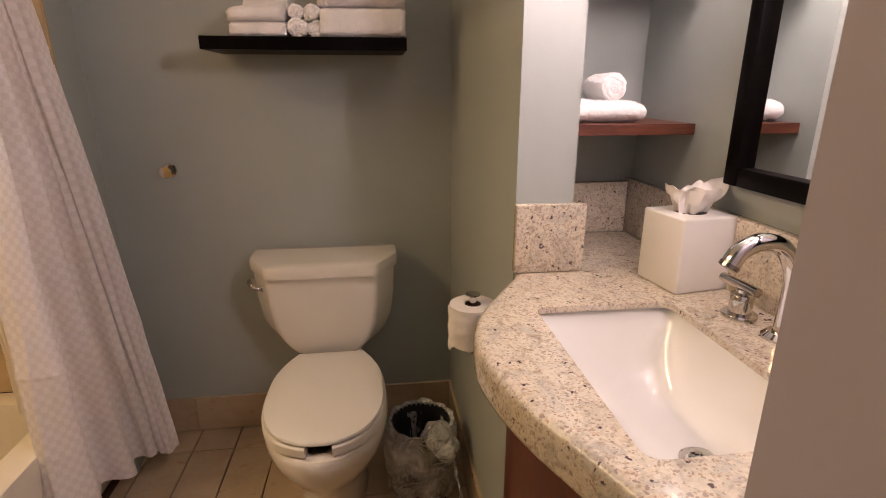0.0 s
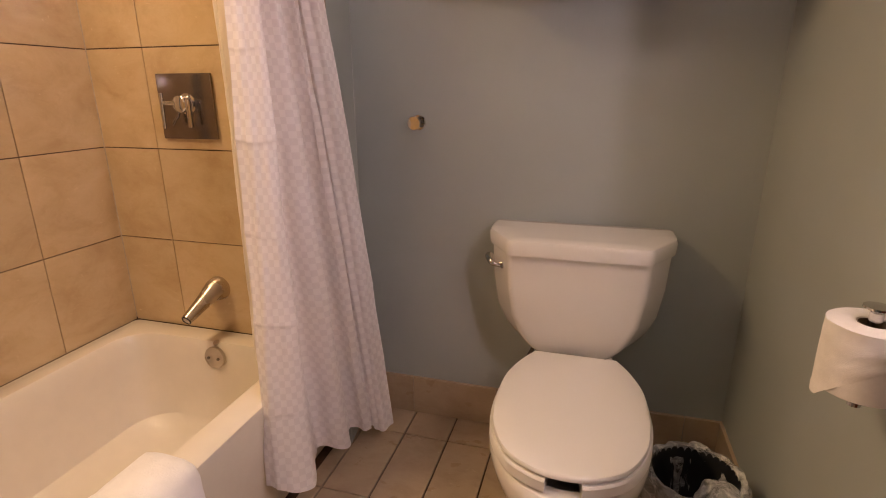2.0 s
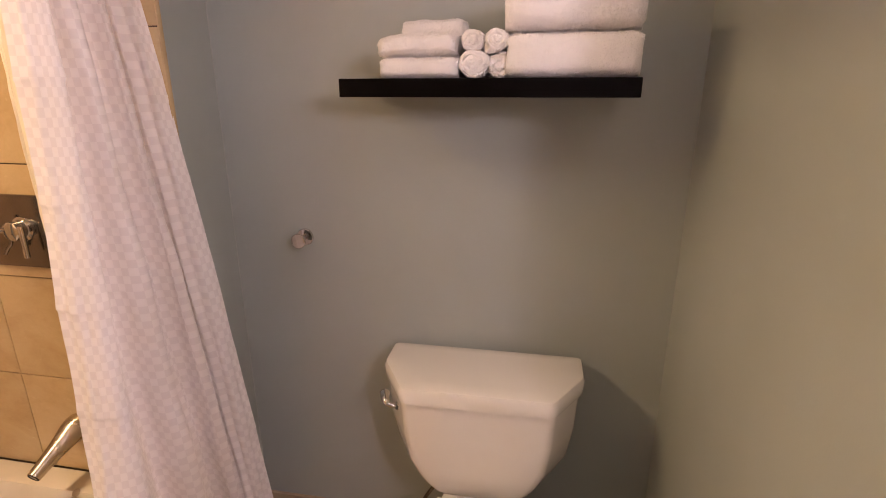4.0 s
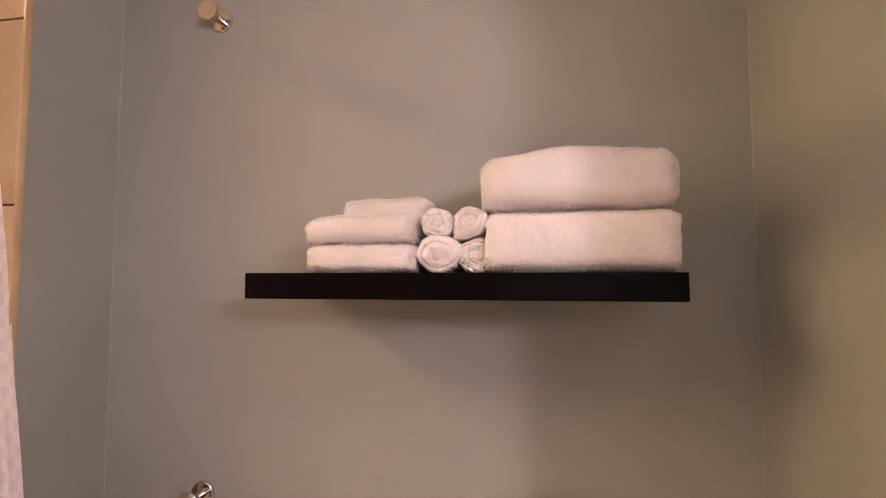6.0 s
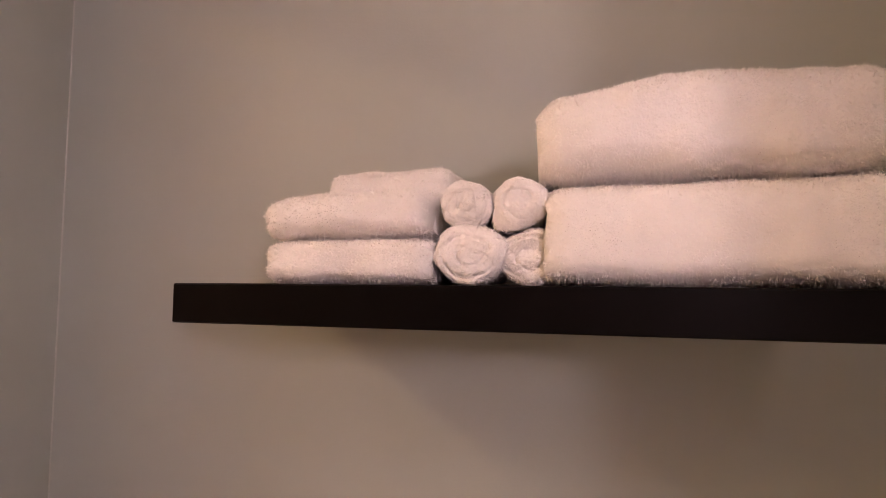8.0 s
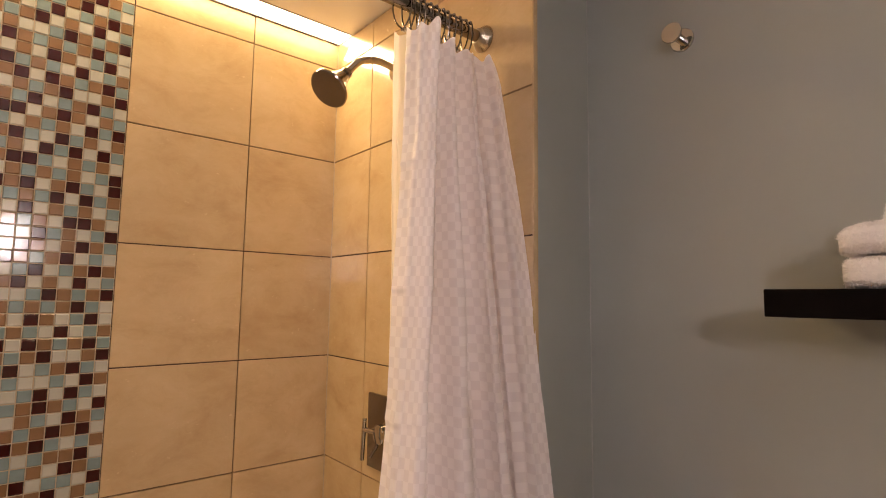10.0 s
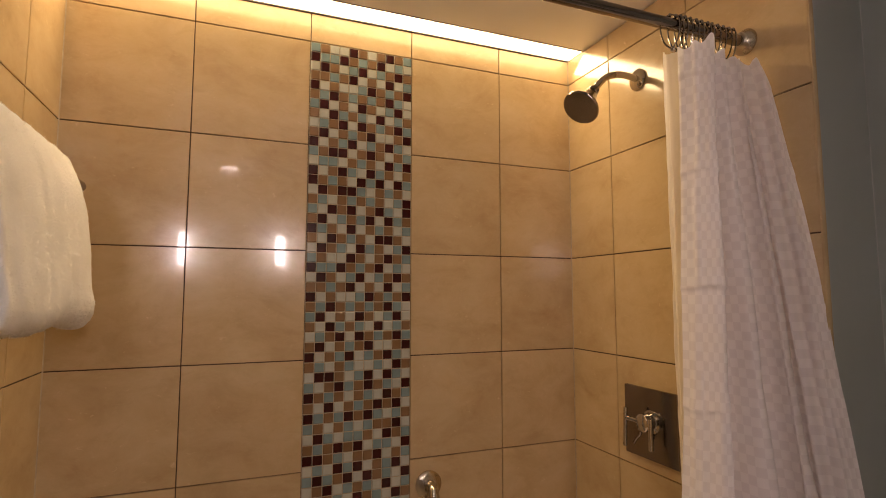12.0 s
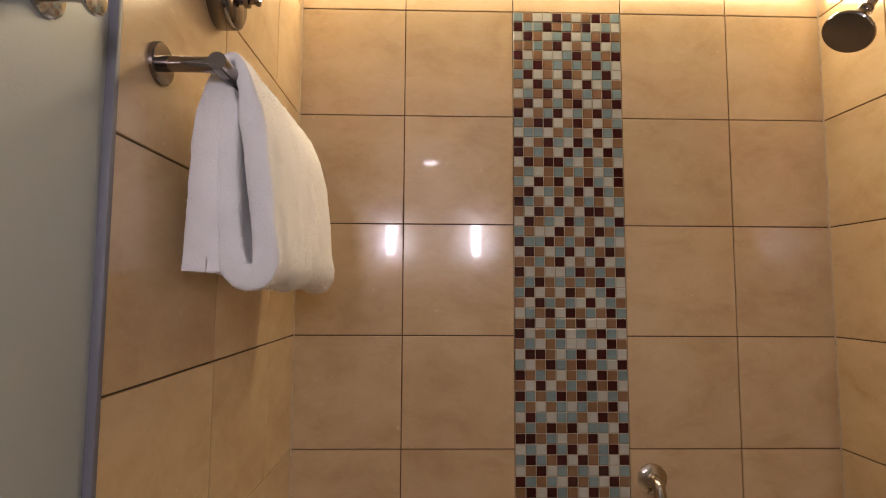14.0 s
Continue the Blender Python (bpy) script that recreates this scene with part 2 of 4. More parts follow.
TRIM = plain("edge_trim", (0.15, 0.147, 0.165), 0.5, 0.0, wear=0.08)
WHITE = plain("white_plastic", (0.72, 0.70, 0.66), 0.4)
COVE_LIT = lit("cove_diffuser", WARM, COVE)
TUBE_LIT = lit("lamp_glass", VANITY, SCONCE)
DOWN_LIT = lit("downlight_glass", VANITY, DOWN)
MOSAIC = [plain("glass_brown", (0.042, 0.006, 0.006), 0.12, wear=0.3), plain("glass_aqua", (0.215, 0.29, 0.295), 0.1, wear=0.15, coat=0.5),
          plain("glass_pale", (0.5, 0.5, 0.44), 0.1, wear=0.1, coat=0.5), plain("glass_tan", (0.24, 0.137, 0.068), 0.12, wear=0.12, coat=0.5)]
MIRROR, _nt, _b = material("mirror_glass")
_b.inputs["Base Color"].default_value = (0.86, 0.87, 0.86, 1)
_b.inputs["Metallic"].default_value, _b.inputs["Roughness"].default_value = 1.0, 0.015


# ---- building blocks ----
def finish(name, bm, mat, parent=None, label="", smooth=True, angle=40):
    me = bpy.data.meshes.new(name)
    bmesh.ops.recalc_face_normals(bm, faces=bm.faces[:])
    if smooth:
        for f in bm.faces:
            f.smooth = True
        for e in bm.edges:
            if len(e.link_faces) == 2 and e.calc_face_angle(0) > radians(angle):
                e.smooth = False
    bm.to_mesh(me)
    bm.free()
    for one in (mat if isinstance(mat, (list, tuple)) else [mat]):
        me.materials.append(one)
    ob = new(name, me)
    if parent is not None:
        ob.parent = parent
    if label:
        ob["label"] = label
    return ob


def part(name, bm, mat, parent, label="", smooth=True):
    return finish(name, bm, mat, parent, label, smooth)


def thing(name, label, category, group="", at=(0, 0, 0)):
    ob = new(name)
    ob.empty_display_size = 0.05
    ob.location = at
    return tagged(ob, label, category, group)


def box(bm, x0, x1, y0, y1, z0, z1, bevel=0.0, segments=2):
    made = bmesh.ops.create_cube(bm, size=1.0)["verts"]
    for v in made:
        v.co = Vector(((x0 + x1) / 2 + v.co.x * (x1 - x0), (y0 + y1) / 2 + v.co.y * (y1 - y0), (z0 + z1) / 2 + v.co.z * (z1 - z0)))
    if bevel:
        edges = list({e for v in made for e in v.link_edges})
        bmesh.ops.bevel(bm, geom=edges, offset=bevel, segments=segments, profile=0.5, affect="EDGES")
    return bm


def loft(bm, rings, closed=True, cap0=True, cap1=True):
    rows = [[bm.verts.new(p) for p in ring] for ring in rings]
    n = len(rows[0])
    for a, b in zip(rows, rows[1:]):
        for i in range(n if closed else n - 1):
            j = (i + 1) % n
            bm.faces.new((a[i], a[j], b[j], b[i]))
    if cap0 and closed:
        bm.faces.new(rows[0][::-1])
    if cap1 and closed:
        bm.faces.new(rows[-1])
    return bm


def basis(axis):
    z = Vector(axis).normalized()
    x = z.orthogonal().normalized()
    return x, z.cross(x), z


def lathe(bm, base, axis, profile, n=24, cap0=True, cap1=True):
    """Rings of (radius, distance along axis)."""
    x, y, z = basis(axis)
    b = Vector(base)
    rings = [[b + z * d + (x * math.cos(2 * math.pi * i / n) + y * math.sin(2 * math.pi * i / n)) * max(r, 1e-5) for i in range(n)] for r, d in profile]
    return loft(bm, rings, True, cap0, cap1)


def tube(bm, points, radius, n=14):
    """A bent tube; radius is one number or one per point."""
    ps = [Vector(p) for p in points]
    rs = radius if isinstance(radius, (list, tuple)) else [radius] * len(ps)
    rings, x = [], None
    for i, p in enumerate(ps):
        d = (ps[min(i + 1, len(ps) - 1)] - ps[max(i - 1, 0)]).normalized()
        x = d.orthogonal().normalized() if x is None else (x - d * x.dot(d)).normalized()
        y = d.cross(x)
        rings.append([p + (x * math.cos(2 * math.pi * k / n) + y * math.sin(2 * math.pi * k / n)) * rs[i] for k in range(n)])
    return loft(bm, rings)


def spline(ps, per=8):
    """Catmull-Rom through a few points."""
    ps = [Vector(p) for p in ps]
    ps = [ps[0] * 2 - ps[1], *ps, ps[-1] * 2 - ps[-2]]
    out = []
    for a, b, c, d in zip(ps, ps[1:], ps[2:], ps[3:]):
        for k in range(per):
            t = k / per
            out.append(0.5 * ((2 * b) + (c - a) * t + (2 * a - 5 * b + 4 * c - d) * t * t + (3 * b - a - 3 * c + d) * t ** 3))
    return out + [ps[-2]]


def rounded(x0, x1, y0, y1, r, n=6):
    """Outline of a rectangle with round corners, in the plane."""
    out = []
    for cx, cy, a0 in ((x1 - r, y1 - r, 0), (x0 + r, y1 - r, 90), (x0 + r, y0 + r, 180), (x1 - r, y0 + r, 270)):
        for k in range(n + 1):
            a = radians(a0 + 90 * k / n)
            out.append((cx + r * math.cos(a), cy + r * math.sin(a)))
    return out


def torus(bm, centre, axis, R, r, n=18, k=8):
    x, y, z = basis(axis)
    c = Vector(centre)
    rings = []
    for i in range(n):
        a = 2 * math.pi * i / n
        o = x * math.cos(a) + y * math.sin(a)
        rings.append([c + o * (R + r * math.cos(2 * math.pi * j / k)) + z * r * math.sin(2 * math.pi * j / k) for j in range(k)])
    return loft(bm, rings + [rings[0]], True, False, False)


def shrink(ring, centre, z=None, steps=(0.75, 0.45, 0.15, 0.02)):
    """Rings that close a flat face evenly towards its centre."""
    cx, cy = centre
    return [[(cx + (x - cx) * k, cy + (y - cy) * k, zz) for x, y, zz in ring] for k in steps]


def slab(name, dims, mat, label="", category="wall"):
    ob = finish(name, box(bmesh.new(), *dims), mat, smooth=False)
    return tagged(ob, label, category, kind="structure")


_tiles = {}


def tile_mesh(w, h, t, c, mat):
    key = (round(w, 4), round(h, 4), t, c, mat.name)
    if key not in _tiles:
        a, b = w / 2, h / 2
        vs = [(-a, -b, 0), (a, -b, 0), (a, b, 0), (-a, b, 0), (-a, -b, t - c), (a, -b, t - c), (a, b, t - c), (-a, b, t - c),
              (-a + c, -b + c, t), (a - c, -b + c, t), (a - c, b - c, t), (-a + c, b - c, t)]
        fs = [(8, 9, 10, 11)] + [(i, (i + 1) % 4, 4 + (i + 1) % 4, 4 + i) for i in range(4)] + [(4 + i, 4 + (i + 1) % 4, 8 + (i + 1) % 4, 8 + i) for i in range(4)]
        me = bpy.data.meshes.new("tile")
        me.from_pydata(vs, [], fs)
        me.materials.append(mat)
        _tiles[key] = me
    return _tiles[key]


def lay(name, parent, us, vs, to_world, mat, gap=0.0026, t=0.008, c=0.001, gap_v=None):
    """Tiles between the given joints; to_world(u, v) gives the pose of a tile's back centre."""
    for u0, u1 in zip(us, us[1:]):
        for v0, v1 in zip(vs, vs[1:]):
            ob = new(name, tile_mesh(u1 - u0 - gap, v1 - v0 - (gap if gap_v is None else gap_v), t, c, mat))
            ob.matrix_world = to_world((u0 + u1) / 2, (v0 + v1) / 2)
            ob.parent = parent


def facing_x(x):
    return lambda u, v: Matrix(((0, 0, 1, x), (1, 0, 0, u), (0, 1, 0, v), (0, 0, 0, 1)))


def facing_minus_y(y):
    return lambda u, v: Matrix(((1, 0, 0, u), (0, 0, -1, y), (0, 1, 0, v), (0, 0, 0, 1)))


def facing_y(y):
    return lambda u, v: Matrix(((-1, 0, 0, u), (0, 0, 1, y), (0, 1, 0, v), (0, 0, 0, 1)))


def facing_minus_x(x):
    return lambda u, v: Matrix(((0, 0, -1, x), (-1, 0, 0, u), (0, 1, 0, v), (0, 0, 0, 1)))


# ---- the large structure ----
CEIL = 2.275
V, T, XR = -0.245, -1.725, 1.99     # plumbing wall, towel wall, wall beside the toilet
floor = slab("floor", (-0.2, 2.6, -3.3, 0.2, -0.12, -0.008), GROUT, "beige porcelain floor tiles with dark grout", "floor")
wall_back = slab("wall_back", (0.782, XR, 0.0, 0.12, 0, CEIL), PAINT, "sage grey painted wall behind the toilet")
# the wall that steps out for the plumbing
bm = bmesh.new()
ring = [(-0.12, V + 0.008), (0.82, V + 0.008), (0.782, 0.0), (0.782, 0.12), (-0.12, 0.12)]
loft(bm, [[(x, y, z) for x, y in ring] for z in (0, CEIL)])
wall_plumbing = tagged(finish("wall_plumbing", bm, PAINT, smooth=False), "beige tiled shower wall with a painted return", "wall", kind="structure")
wall_long = slab("wall_long", (-0.12, -0.008, T - 0.12, V + 0.02, 0, CEIL + 0.1), GROUT, "beige tiled long wall of the tub alcove with a glass mosaic band")
wall_towel = slab("wall_towel", (-0.008, 1.06, T - 0.12, T - 0.008, 0, CEIL), PAINT, "tiled end wall of the tub, painted beyond the edge trim")
part("grout_bed", box(bmesh.new(), -0.008, 0.823, T - 0.008, T - 0.006, 0.3, CEIL), GROUT, wall_towel, smooth=False)
part("grout_bed", box(bmesh.new(), -0.008, 0.823, V + 0.006, V + 0.008, 0.3, CEIL), GROUT, wall_plumbing, smooth=False)
part("edge_trim", box(bmesh.new(), 0.823, 0.832, T - 0.012, T + 0.003, 0.0, CEIL, 0.002), TRIM, wall_towel, "slim grey metal edge trim")
part("edge_trim", box(bmesh.new(), 0.8215, 0.8255, V - 0.001, V + 0.012, 0.15, CEIL, 0.001), TILE, wall_plumbing)
# wall beside the toilet, whose end carries the granite upstand, and the niche behind it
wall_fin = slab("wall_fin", (XR, 2.112, -0.905, 0.12, 0, CEIL), PAINT, "sage grey painted wall end beside the vanity")
wall_niche = slab("wall_niche", (2.112, 2.39, -0.61, 0.12, 0, CEIL), PAINT, "sage grey painted back of the vanity niche")
wall_vanity = slab("wall_vanity", (2.39, 2.51, -3.3, 0.12, 0, CEIL), PAINT, "sage grey painted wall behind the vanity mirror")
wall_jamb = slab("wall_jamb", (1.906, 2.39, -1.84, -1.708, 0, CEIL), FRAME, "smooth mauve-grey door frame beside the vanity")
# two unseen walls added behind the camera: they shut out the world and bounce light
wall_hall_left = slab("wall_hall_left", (0.94, 1.06, -3.3, T - 0.12, 0, CEIL), PAINT, "plain painted hallway wall, added unseen to close the space")
wall_hall_end = slab("wall_hall_end", (0.94, 2.51, -3.42, -3.3, 0, CEIL), PAINT, "plain painted hallway end wall, added unseen to close the space")
bm = bmesh.new()
box(bm, 0.09, 2.51, -3.42, 0.12, CEIL, CEIL + 0.1)
ceiling = tagged(finish("ceiling", bm, PAINT_LIGHT, smooth=False), "low cream painted ceiling with a lit slot over the tub", "ceiling", kind="structure")
bm = box(bmesh.new(), -0.12, 0.09, T - 0.12, 0.12, CEIL + 0.1, CEIL + 0.15)
box(bm, -0.007, 0.0895, V + 0.0005, V + 0.06, CEIL + 0.0005, CEIL + 0.0995)
box(bm, -0.007, 0.0895, T - 0.06, T - 0.0005, CEIL + 0.0005, CEIL + 0.0995)
slot_lid = tagged(finish("ceiling_slot", bm, PAINT_LIGHT, smooth=False), "white painted recess over the light slot", "ceiling", kind="structure")

# ---- lamps ----
cove = thing("cove_light", "warm lit diffuser strip in the ceiling slot over the tub", "light", at=(0.045, -0.985, CEIL))
part("diffuser", box(bmesh.new(), -0.0385, 0.0415, -0.738, 0.738, 0.0012, 0.005), COVE_LIT, cove, "glowing warm white diffuser", smooth=False)
# area lamp added under the diffuser, tilted away from the wall, down into the tub
strip = bpy.data.lights.new("added_strip_lamp", "AREA")
strip.shape, strip.size, strip.size_y = "RECTANGLE", 0.076, 1.46
strip.energy, strip.color, strip.spread = COVE_WATTS, WARM, radians(123)
added_strip_lamp = new("added_strip_lamp", strip)
added_strip_lamp.parent = cove
added_strip_lamp.location, added_strip_lamp.rotation_euler = (0.004, 0, -0.028), (0, radians(-38), 0)
for x in (-0.0425, 0.0418):
    part("edge_rail", box(bmesh.new(), x, x + 0.0032, -0.738, 0.738, -0.0015, 0.012), TRIM, cove, "thin grey metal rail")
part("housing", box(bmesh.new(), -0.04, 0.04, -0.738, 0.738, 0.03, 0.0995), WHITE, cove, smooth=False)


def sconce(y):
    s = thing("wall_sconce", "vertical tube wall lamp beside the framed mirror", "wall lamp", "lamps beside the mirror", (2.39, y, 1.755))
    part("backplate", box(bmesh.new(), -0.045, 0, -0.03, 0.03, -0.07, 0.07, 0.004), CHROME, s)
    part("arm", tube(bmesh.new(), [(-0.04, 0, 0), (-0.06, 0, 0)], 0.01), CHROME, s)
    part("glass_tube", lathe(bmesh.new(), (-0.08, 0, -0.105), (0, 0, 1), [(0.024, 0), (0.03, 0.006), (0.03, 0.204), (0.024, 0.21)]), TUBE_LIT, s, "glowing frosted glass tube")
    for z in (-0.118, 0.104):
        part("cap", lathe(bmesh.new(), (-0.08, 0, z), (0, 0, 1), [(0.031, 0), (0.033, 0.003), (0.033, 0.011), (0.031, 0.014)]), CHROME, s)


plate_bar = thing("lamp_bar", "white enamelled wall bar between the two vanity lamps", "lamp bar", at=(2.39, -1.335, 1.965))
part("plate", box(bmesh.new(), -0.022, -0.0005, -0.175, 0.175, -0.02, 0.02, 0.003), WHITE, plate_bar)
sconce(-1.035)
sconce(-1.645)
down = thing("downlight", "round recessed ceiling downlight over the vanity", "ceiling light", at=(2.1, -1.365, CEIL))
part("trim_ring", torus(bmesh.new(), (0, 0, -0.002), (0, 0, 1), 0.062, 0.007, 28), WHITE, down)
part("lens", lathe(bmesh.new(), (0, 0, -0.004), (0, 0, 1), [(0.055, 0), (0.055, 0.003)], 28), DOWN_LIT, down, "glowing round lens")

# ---- tub alcove ----
bm = bmesh.new()
rings = []
for inset, z, r in ((0, 0, 0.012), (0, 0.352, 0.012), (0.004, 0.367, 0.014), (0.014, 0.374, 0.02)):
    rings.append([(x, y, z) for x, y in rounded(0.002 + inset, (0.738 if z == 0 else 0.765) - inset, T + 0.002 + inset, V - 0.002 - inset, r)])
for inset, z, r in ((0, 0.372, 0.1), (0.008, 0.362, 0.1), (0.02, 0.3, 0.1), (0.04, 0.18, 0.11), (0.07, 0.1, 0.12), (0.12, 0.078, 0.13), (0.2, 0.074, 0.08)):
    rings.append([(x, y, z) for x, y in rounded(0.075 + inset, 0.68 - inset, T + 0.11 + inset * 1.8, V - 0.085 - inset * 0.5, r)])
loft(bm, rings, True, False, True)
tub = thing("bathtub", "cream enamel alcove bathtub with a straight apron", "bathtub")
part("shell", bm, ENAMEL, tub)
bm = lathe(bmesh.new(), (0.404, -0.342, 0.322), (0, -1, 0.08), [(0.036, -0.004), (0.038, 0.003), (0.036, 0.008), (0.0, 0.01)], 28)
over = part("overflow_plate", bm, NICKEL, tub, "round brushed nickel overflow plate")
for dx in (-0.018, 0.018):
    part("screw", lathe(bmesh.new(), (0.404 + dx, -0.352, 0.322), (0, -1, 0.08), [(0.005, 0), (0.005, 0.003), (0, 0.004)], 10), STEEL, over)
part("badge", lathe(bmesh.new(), (0.406, -0.331, 0.369), (0, -0.6, 1), [(0.011, 0), (0.011, 0.002), (0, 0.003)], 14), NICKEL, tub)

spout = thing("tub_spout", "brushed nickel tapered tub spout on the tiled wall", "tub spout", at=(0.375, V, 0.525))
part("body", tube(bmesh.new(), spline([(0, 0.004, 0), (0, -0.03, 0.0), (-0.003, -0.075, -0.018), (-0.008, -0.155, -0.052)], 5),
                  [0.041, 0.0405, 0.04, 0.0385, 0.037, 0.035, 0.0325, 0.0305, 0.0285, 0.0265, 0.025, 0.023, 0.0215, 0.02, 0.0185, 0.017], 20), NICKEL, spout)
# spout mouth, the shade within painted near-black
part("outlet", lathe(bmesh.new(), (-0.008, -0.149, -0.05), (-0.05, -0.9, -0.42), [(0.0155, 0), (0.0155, 0.0075), (0.013, 0.0075), (0.0125, 0.002)]), GAP_SHADE, spout)

valve = thing("shower_valve", "square chrome shower valve plate with lever handles, coloured dark for its reflections", "shower valve", at=(0.354, V, 1.106))
# dark reflections of the plate are put into its base colour
part("plate", box(bmesh.new(), -0.097, 0.097, -0.011, -0.001, -0.095, 0.095, 0.002), STEEL, valve)
part("hub", lathe(bmesh.new(), (0.006, -0.01, 0.008), (0, -1, 0), [(0.031, 0), (0.031, 0.003), (0.024, 0.005), (0.024, 0.018), (0.022, 0.019), (0.022, 0.021), (0.024, 0.022), (0.024, 0.034), (0.02, 0.037), (0.0, 0.038)]), CHROME, valve)
lever = part("lever", tube(bmesh.new(), [(-0.049, -0.05, 0.04), (-0.049, -0.052, 0.0), (-0.047, -0.056, -0.062)], [0.0055, 0.006, 0.0055]), CHROME, valve)
part("stem", tube(bmesh.new(), [(-0.048, -0.05, 0.012), (-0.01, -0.042, 0.01)], 0.0065), CHROME, lever)
part("lever", box(bmesh.new(), 0.028, 0.04, -0.046, -0.034, -0.06, 0.024, 0.004), CHROME, valve)
part("stop_arm", tube(bmesh.new(), spline([(0.0, -0.04, -0.008), (-0.006, -0.042, -0.026), (-0.014, -0.043, -0.034), (-0.024, -0.046, -0.05)], 4), 0.0045), STEEL, valve)

shower = thing("wall_shower", "brushed nickel shower head on a bent arm", "shower head", at=(0.342, V, 2.076))
part("rose", lathe(bmesh.new(), (0, -0.001, 0), (0, -1, 0), [(0.031, 0), (0.031, 0.004), (0.026, 0.009), (0.014, 0.012)], 28), CHROME, shower)
part("arm", tube(bmesh.new(), spline([(0, 0, 0), (-0.002, -0.06, 0.006), (-0.008, -0.11, -0.008), (-0.02, -0.142, -0.044)], 6), 0.0095), NICKEL, shower)
hd = Vector((0.17, -0.66, -0.73)).normalized()
tip = Vector((-0.0195, -0.14, -0.042))
# the bell's darker metal colour stands in for what it reflects
bell = part("bell", lathe(bmesh.new(), tip, hd, [(0.012, 0), (0.015, 0.003), (0.0155, 0.016), (0.013, 0.018), (0.017, 0.022), (0.023, 0.042), (0.033, 0.064), (0.045, 0.08), (0.051, 0.087), (0.0515, 0.091), (0.049, 0.094)], 36), STEEL, shower)
part("spray_face", lathe(bmesh.new(), tip + hd * 0.09, hd, [(0.045, 0), (0.0445, 0.003), (0.0, 0.0035)], 32), plain("spray_rubber", (0.09, 0.075, 0.065), 0.35), bell, "dark perforated spray face")
bm = bmesh.new()
fx, fy, fz = basis(hd)
for ring_r, count in ((0.0, 1), (0.009, 7), (0.018, 13), (0.027, 19), (0.036, 26)):
    for k in range(count):
        a = 2 * math.pi * k / count + ring_r * 40
        lathe(bm, tip + hd * 0.0932 + (fx * math.cos(a) + fy * math.sin(a)) * ring_r, hd, [(0.0014, 0), (0.001, 0.0016)], 6)
part("nozzles", bm, RUBBER, bell)

grab = thing("grab_bar", "brushed steel upright grab bar on the tiled wall", "grab bar", at=(0, -0.765, 0.9))
for z in (0, -0.42):
    part("flange", lathe(bmesh.new(), (0.0005, 0, z), (1, 0, 0), [(0.04, 0), (0.04, 0.004), (0.034, 0.01), (0.017, 0.012)], 28), NICKEL, grab)
bar = [(0.005, 0, 0), (0.03, 0, 0), (0.044, 0, -0.006), (0.05, 0, -0.022), (0.05, 0, -0.1), (0.05, 0, -0.32), (0.05, 0, -0.398), (0.044, 0, -0.414), (0.03, 0, -0.42), (0.005, 0, -0.42)]
part("bar", tube(bmesh.new(), bar, 0.016), NICKEL, grab)

ROD_X, ROD_Z = 0.682, 2.03
rod = thing("curtain_rod", "dark chrome shower curtain rod across the tub alcove", "curtain rod", at=(ROD_X, V, ROD_Z))
part("tube", tube(bmesh.new(), [(0, -0.002, 0), (0, T - V + 0.002, 0)], 0.0127, 20), STEEL, rod)
for y, d in ((-0.0005, -1), (T - V + 0.0005, 1)):
    part("flange", lathe(bmesh.new(), (0, y, 0), (0, d, 0), [(0.03, 0), (0.03, 0.003), (0.025, 0.009), (0.018, 0.022), (0.0155, 0.024)], 28), NICKEL, rod)


def curtain_hook(y, tilt):
    h = thing("curtain_hook", "dark metal roller ring hook on the curtain rod", "curtain hook", "curtain hooks", (ROD_X, y, ROD_Z))
    bm = tube(bmesh.new(), spline([(0.002, 0.003, -0.055), (-0.012, 0, -0.04), (-0.019, 0, -0.012), (-0.016, 0, 0.012), (0, 0, 0.02), (0.016, 0, 0.012), (0.019, 0, -0.012), (0.012, 0, -0.04), (0.0, -0.003, -0.06)], 4), 0.0017, 6)
    part("wire", bm, STEEL, h)
    for a in (50, 90, 130):
        bm = bmesh.new()
        bmesh.ops.create_uvsphere(bm, u_segments=10, v_segments=7, radius=0.0042)
        bmesh.ops.translate(bm, verts=bm.verts, vec=(0.0185 * math.cos(radians(a)), 0, 0.0185 * math.sin(radians(a)) + 0.001))
        part("roller_bead", bm, STEEL, h)
    bm = bmesh.new()
    bmesh.ops.create_uvsphere(bm, u_segments=10, v_segments=7, radius=0.005)
    bmesh.ops.translate(bm, verts=bm.verts, vec=(0.004, 0.003, -0.055))
    part("end_ball", bm, NICKEL, h)
    h.rotation_euler = (0, 0, radians(tilt))


for i in range(12):
    curtain_hook(-0.468 + 0.0155 * i, random.uniform(-18, 18) + (25 if i == 0 else 0))

CREASES = (0.344, 0.587, 0.812, 1.038, 1.245, 1.47, 1.70, 1.9)


